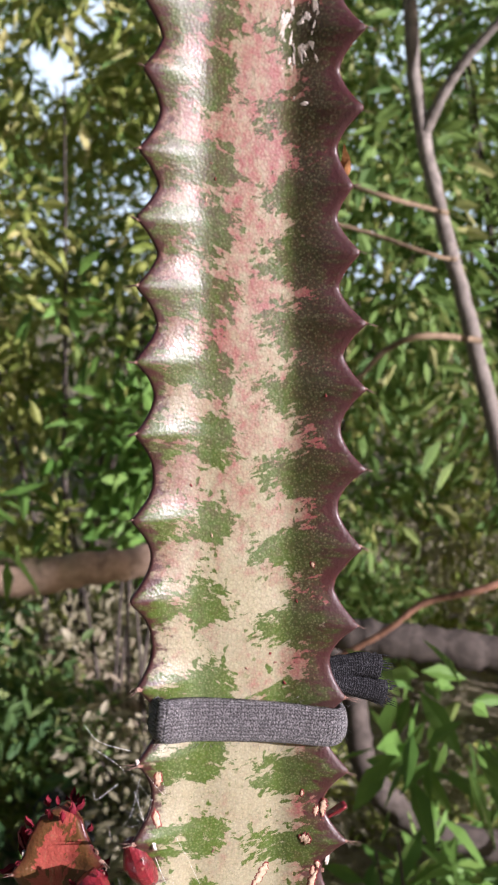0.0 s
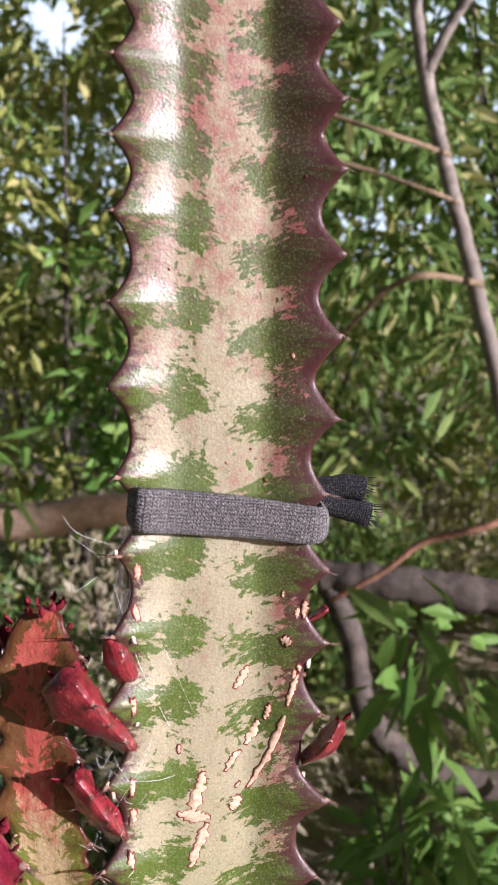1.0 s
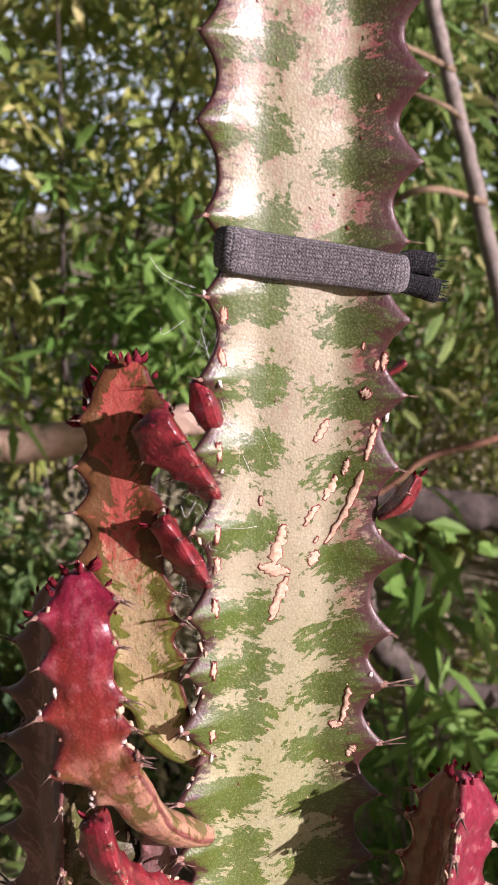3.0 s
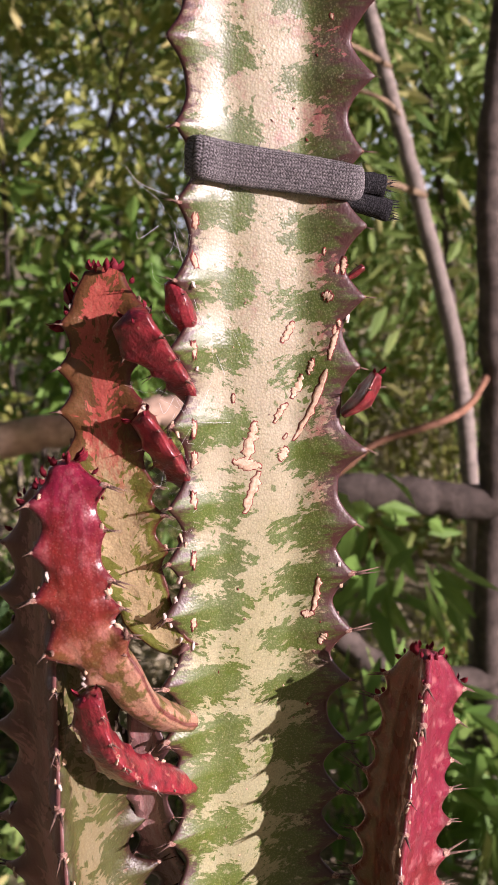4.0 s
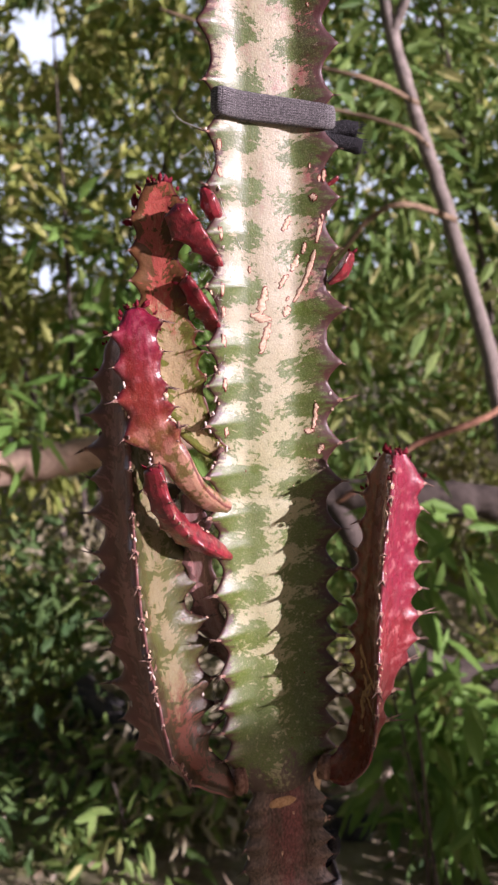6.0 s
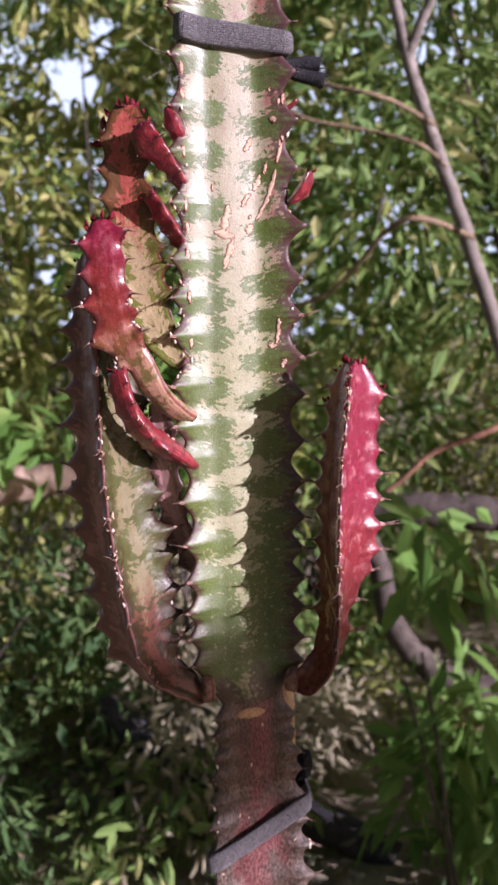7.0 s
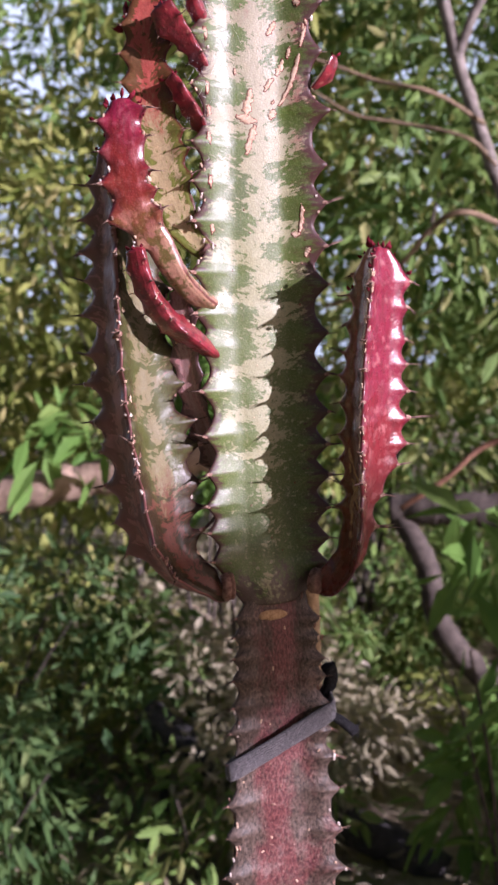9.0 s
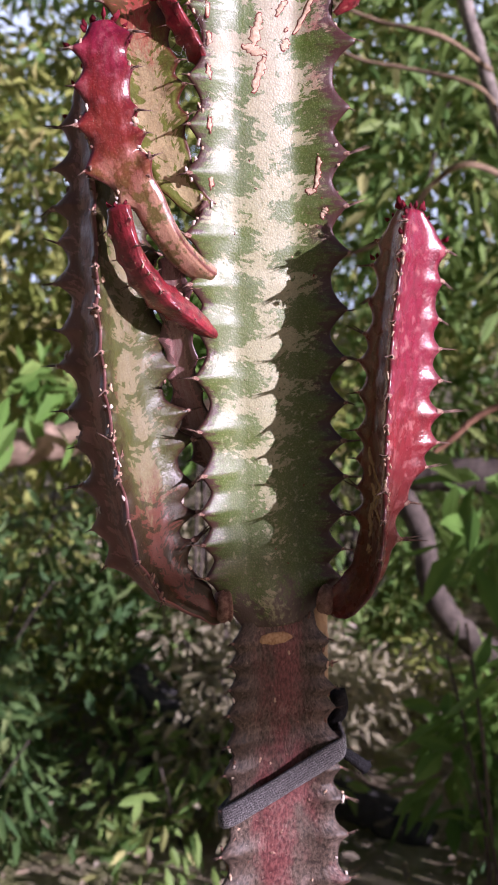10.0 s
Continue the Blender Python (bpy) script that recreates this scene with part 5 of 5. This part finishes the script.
wood(fallen, "limb", [(0.03, 1.41, 0.70), (0.075, 1.38, 0.62), (0.105, 1.36, 0.50), (0.19, 1.36, 0.41), (0.33, 1.38, 0.37), (0.6, 1.45, 0.33), (0.95, 1.5, -0.05)], 0.020, 0.030, bark_brown, n=50)

pale_limb = tagged(new("tree_limb"), "thick pale sunlit limb reaching in at waist height", "bough")
wood(pale_limb, "bough", [(-1.7, 1.5, 0.60), (-1.1, 1.44, 0.70), (-0.70, 1.4, 0.755), (-0.55, 1.4, 0.778), (-0.41, 1.4, 0.800), (-0.27, 1.42, 0.828), (-0.15, 1.48, 0.84)], 0.042, 0.026, bark_pale, n=60)
wood(pale_limb, "stump", [(-1.7, 1.5, 0.62), (-1.72, 1.5, 0.3), (-1.74, 1.5, -0.05)], 0.05, 0.06, bark_pale)
log = tagged(new("log"), "dark rotten log half hidden in the undergrowth", "log")
wood(log, "stem", [(-0.55, 1.7, 0.21), (-0.44, 1.62, 0.17), (-0.30, 1.55, 0.12), (-0.05, 1.5, 0.05), (0.1, 1.48, -0.02)], 0.035, 0.04, bark_dark)
wood(log, "prop", [(-0.5, 1.67, 0.19), (-0.52, 1.7, 0.0), (-0.52, 1.7, -0.05)], 0.012, 0.010, bark_dark)


def shrub(label, x, y, height, spread, clump_n, per, size, mat, seed, low=0.25, stems=4, category="shrub", clump_r=0.22):
    """Several leaning stems and a loose crown."""
    rng = random.Random(seed)
    ob = tagged(new("shrub" if height < 2.6 else "tree"), label, category)
    ends = []
    for i in range(stems):
        a = rng.uniform(0, 6.28)
        ex, ey = x + math.cos(a) * spread * 0.6, y + math.sin(a) * spread * 0.45
        ez = height * rng.uniform(0.6, 0.95)
        path = [(x + rng.uniform(-0.05, 0.05), y + rng.uniform(-0.05, 0.05), -0.05), (x + (ex - x) * 0.25, y + (ey - y) * 0.25, ez * 0.35), (x + (ex - x) * 0.6, y + (ey - y) * 0.6, ez * 0.7), (ex, ey, ez)]
        wood(ob, "stem" if height < 2.6 else "trunk", path, 0.002 + 0.004 * height, 0.002, bark_brown, n=18, sides=7)
        ends.append((ex, ey, ez))
    clumps = []
    for i in range(clump_n):
        a, q = rng.uniform(0, 6.28), rng.random() ** 0.5
        z = height * (low + (1 - low) * rng.random())
        s = spread * (1.0 - 0.35 * abs(z / height - 0.55))
        clumps.append((x + math.cos(a) * q * s, y + math.sin(a) * q * s * 0.7, z, clump_r * rng.uniform(0.6, 1.3)))
    part("crown", crown_leaves("crown", clumps, per, size, mat, seed + 1), ob)
    return ob


shrub("tall shrub with narrow green leaves", 0.60, 2.35, 2.5, 0.75, 70, 110, 0.064, leaf_mid, 301, 0.42)
shrub("yellow-green shrub in the sun", -0.75, 2.6, 2.5, 0.8, 60, 110, 0.066, leaf_sunny, 302, 0.2)
shrub("dense green shrub of narrow leaves", -0.15, 3.0, 2.5, 0.9, 60, 110, 0.066, leaf_mid, 303, 0.2)
for ux, uy, uh, us, um, sd in ((-1.25, 3.0, 1.1, 0.6, leaf_sunny, 361), (-0.45, 3.4, 1.0, 0.6, leaf_dry, 362), (0.35, 3.5, 1.0, 0.6, leaf_sunny, 363), (1.1, 2.8, 1.1, 0.6, leaf_mid, 364), (0.75, 3.6, 1.2, 0.6, leaf_dry, 365)):
    shrub("bushy yellow-green undergrowth in dappled sun", ux, uy, uh, us, 40, 75, 0.060, um, sd, 0.05, 2, clump_r=0.2)
shrub("dark green undergrowth shrub", 1.15, 2.2, 0.6, 0.4, 20, 110, 0.055, leaf_deep, 304, 0.1)
shrub("dark green undergrowth shrub", -0.95, 1.75, 0.50, 0.4, 20, 90, 0.05, leaf_deep, 305, 0.1)
shrub("low dark leafy undergrowth plant", -1.5, 2.4, 0.40, 0.4, 14, 80, 0.045, leaf_mid, 306, 0.1)
shrub("bright green shrub with large pointed leaves", -0.50, 2.1, 1.25, 0.26, 9, 18, 0.085, leaf_fresh, 314, 0.55, 3, clump_r=0.11)
shrub("fresh green sapling with pointed leaves", 0.20, 1.12, 0.78, 0.16, 7, 14, 0.085, leaf_fresh, 307, 0.4, 2, clump_r=0.07)
# tufts added to brighten a dark stretch of ground with sunlit tips
for ux, uy, uh, sd in ((-0.36, 1.78, 0.36, 346), (-0.58, 1.90, 0.36, 347), (-0.20, 1.85, 0.30, 348), (-0.16, 1.62, 0.36, 349), (-0.24, 1.46, 0.36, 350)):
    shrub("tuft of straw-coloured weeds added so its tips catch the sun", ux, uy, uh, 0.16, 12, 60, 0.036, leaf_dry if sd != 347 else leaf_mid, sd, 0.2, 3, "weed", 0.09)
for ux, uy, uh, sd in ((-0.90, 1.50, 0.20, 341), (-0.38, 1.38, 0.22, 342), (0.42, 1.45, 0.18, 343), (-0.75, 1.30, 0.30, 344), (0.75, 0.95, 0.22, 345)):
    shrub("low green weed on the forest floor" if sd == 342 else "low dark green weed on the forest floor", ux, uy, uh, 0.26, 12, 46, 0.05, leaf_mid if sd == 342 else leaf_deep, sd, 0.05, 3, "weed", 0.11)
for ux, uy, uh, sd in ((0.62, 1.6, 0.30, 352), (-0.85, 2.0, 0.40, 354), (-0.42, 2.15, 0.32, 353), (-0.9, 3.2, 0.34, 356), (0.25, 3.3, 0.30, 357)):
    shrub("clump of yellow-green grass in the sun", ux, uy, uh, 0.30, 20, 70, 0.035, leaf_dead if sd == 353 else leaf_sunny, sd, 0.1, 2, "grass clump", 0.12)
shrub("fresh green sapling with pointed leaves", 0.42, 1.15, 0.42, 0.22, 7, 16, 0.085, leaf_fresh, 308, 0.3, 3, clump_r=0.1)
shrub("fresh green sapling with pointed leaves", -0.60, 1.30, 0.92, 0.10, 5, 10, 0.075, leaf_fresh, 309, 0.85, 0, clump_r=0.07)
shrub("fresh green sapling with pointed leaves", 0.27, 1.26, 0.38, 0.18, 14, 24, 0.080, leaf_fresh, 310, 0.3, 3, clump_r=0.1)
rngt = random.Random(77)
for i in range(14):
    ux, uy = rngt.uniform(-0.75, 0.75), rngt.uniform(1.75, 2.75)
    shrub("small tuft of weeds on sunny ground", ux, uy, rngt.uniform(0.14, 0.30), rngt.uniform(0.10, 0.2), 9, 46, 0.034, rngt.choice([leaf_sunny, leaf_fresh, leaf_mid, leaf_dry]), 400 + 3 * i, 0.05, 1, "weed", 0.07)
for ux, uy, uh, us, sd in ((-0.43, 2.0, 1.22, 0.16, 371), (-0.36, 1.9, 1.02, 0.12, 372)):
    shrub("bright green shrub with large pointed leaves", ux, uy, uh, us, 8, 26, 0.075, leaf_fresh, sd, 0.72, 2, clump_r=0.09)
# clumps added in place of sunlit tan ground, tall enough to catch sun
for ux, uy, uh, sd in ((-0.42, 2.55, 0.46, 391), (-0.12, 2.45, 0.40, 392), (0.16, 2.75, 0.50, 393), (-0.75, 2.4, 0.42, 394), (-0.30, 1.78, 0.20, 395), (-0.14, 1.98, 0.24, 396)):
    shrub("half-dry grass clump added to catch the sun", ux, uy, uh, 0.24, 16, 90, 0.040, leaf_mid if sd in (392, 393) else leaf_dry, sd, 0.1, 2, "grass clump", 0.11)
# unseen trees added behind and beside the viewer to cut the sky's fill light
for i, (x, y, h, sp) in enumerate([(-3.0, -2.2, 3.4, 1.4), (-1.4, -3.6, 3.6, 1.5), (0.6, -4.2, 3.6, 1.5), (-3.6, 0.6, 3.4, 1.3)]):
    shrub("unseen leafy tree added to block skylight from the near side", x, y, h, sp, 60, 120, 0.10, leaf_mid, 380 + i, 0.05, 3, "tree", 0.42)
# unseen tree added on the sunny side, behind the viewer: its bough shades the plant's foot
shade_tree = tagged(new("tree"), "unseen small tree added for the shade of its low bough", "tree")
wood(shade_tree, "trunk", [(4.3, -0.6, -0.05), (4.25, -0.65, 1.0), (4.15, -0.75, 1.9), (4.2, -0.6, 2.6)], 0.07, 0.05, bark_grey)
wood(shade_tree, "bough", [(4.18, -0.72, 1.79), (3.65, -1.05, 1.800), (3.08, -1.42, 1.814), (2.6, -2.2, 1.828), (2.2, -2.9, 1.81)], 0.052, 0.044, bark_grey)
for i, (x, y, h, sp, mt) in enumerate([(-2.4, 5.0, 4.2, 1.5, leaf_mid), (-0.9, 5.6, 3.6, 1.5, leaf_sunny), (0.9, 5.0, 4.6, 1.5, leaf_sunny), (2.6, 4.8, 4.6, 1.6, leaf_sunny), (-4.6, 5.5, 4.5, 1.8, leaf_mid), (4.8, 5.0, 5.0, 1.8, leaf_mid),
                                       (-1.8, 8.5, 4.0, 2.2, leaf_mid), (1.6, 9.0, 6.0, 2.4, leaf_mid)]):
    shrub("leafy tree in the thicket behind", x, y, h, sp, 80 if x > -0.5 else 64, 130 if x > -0.5 else 120, 0.100, mt, 320 + i, 0.12, 4, "tree", 0.4)

# litter of dry leaves on the ground
rl = np.random.RandomState(9)
n = 5200
c = np.stack([rl.uniform(-2.6, 2.6, n), rl.uniform(0.6, 5.0, n), 0.01 + 0.03 * rl.random(n)], 1)
w = np.stack([rl.normal(0, 1, n), rl.normal(0, 1, n), np.abs(rl.normal(0, 0.5, n))], 1)
ln = rl.uniform(0.02, 0.05, n)
tagged(new("leaf_litter", leaves("leaf_litter", c, w, ln, ln * 0.4, leaf_dead, 10)), "dry tan leaves lying on the soil", "leaf litter", kind="stuff")
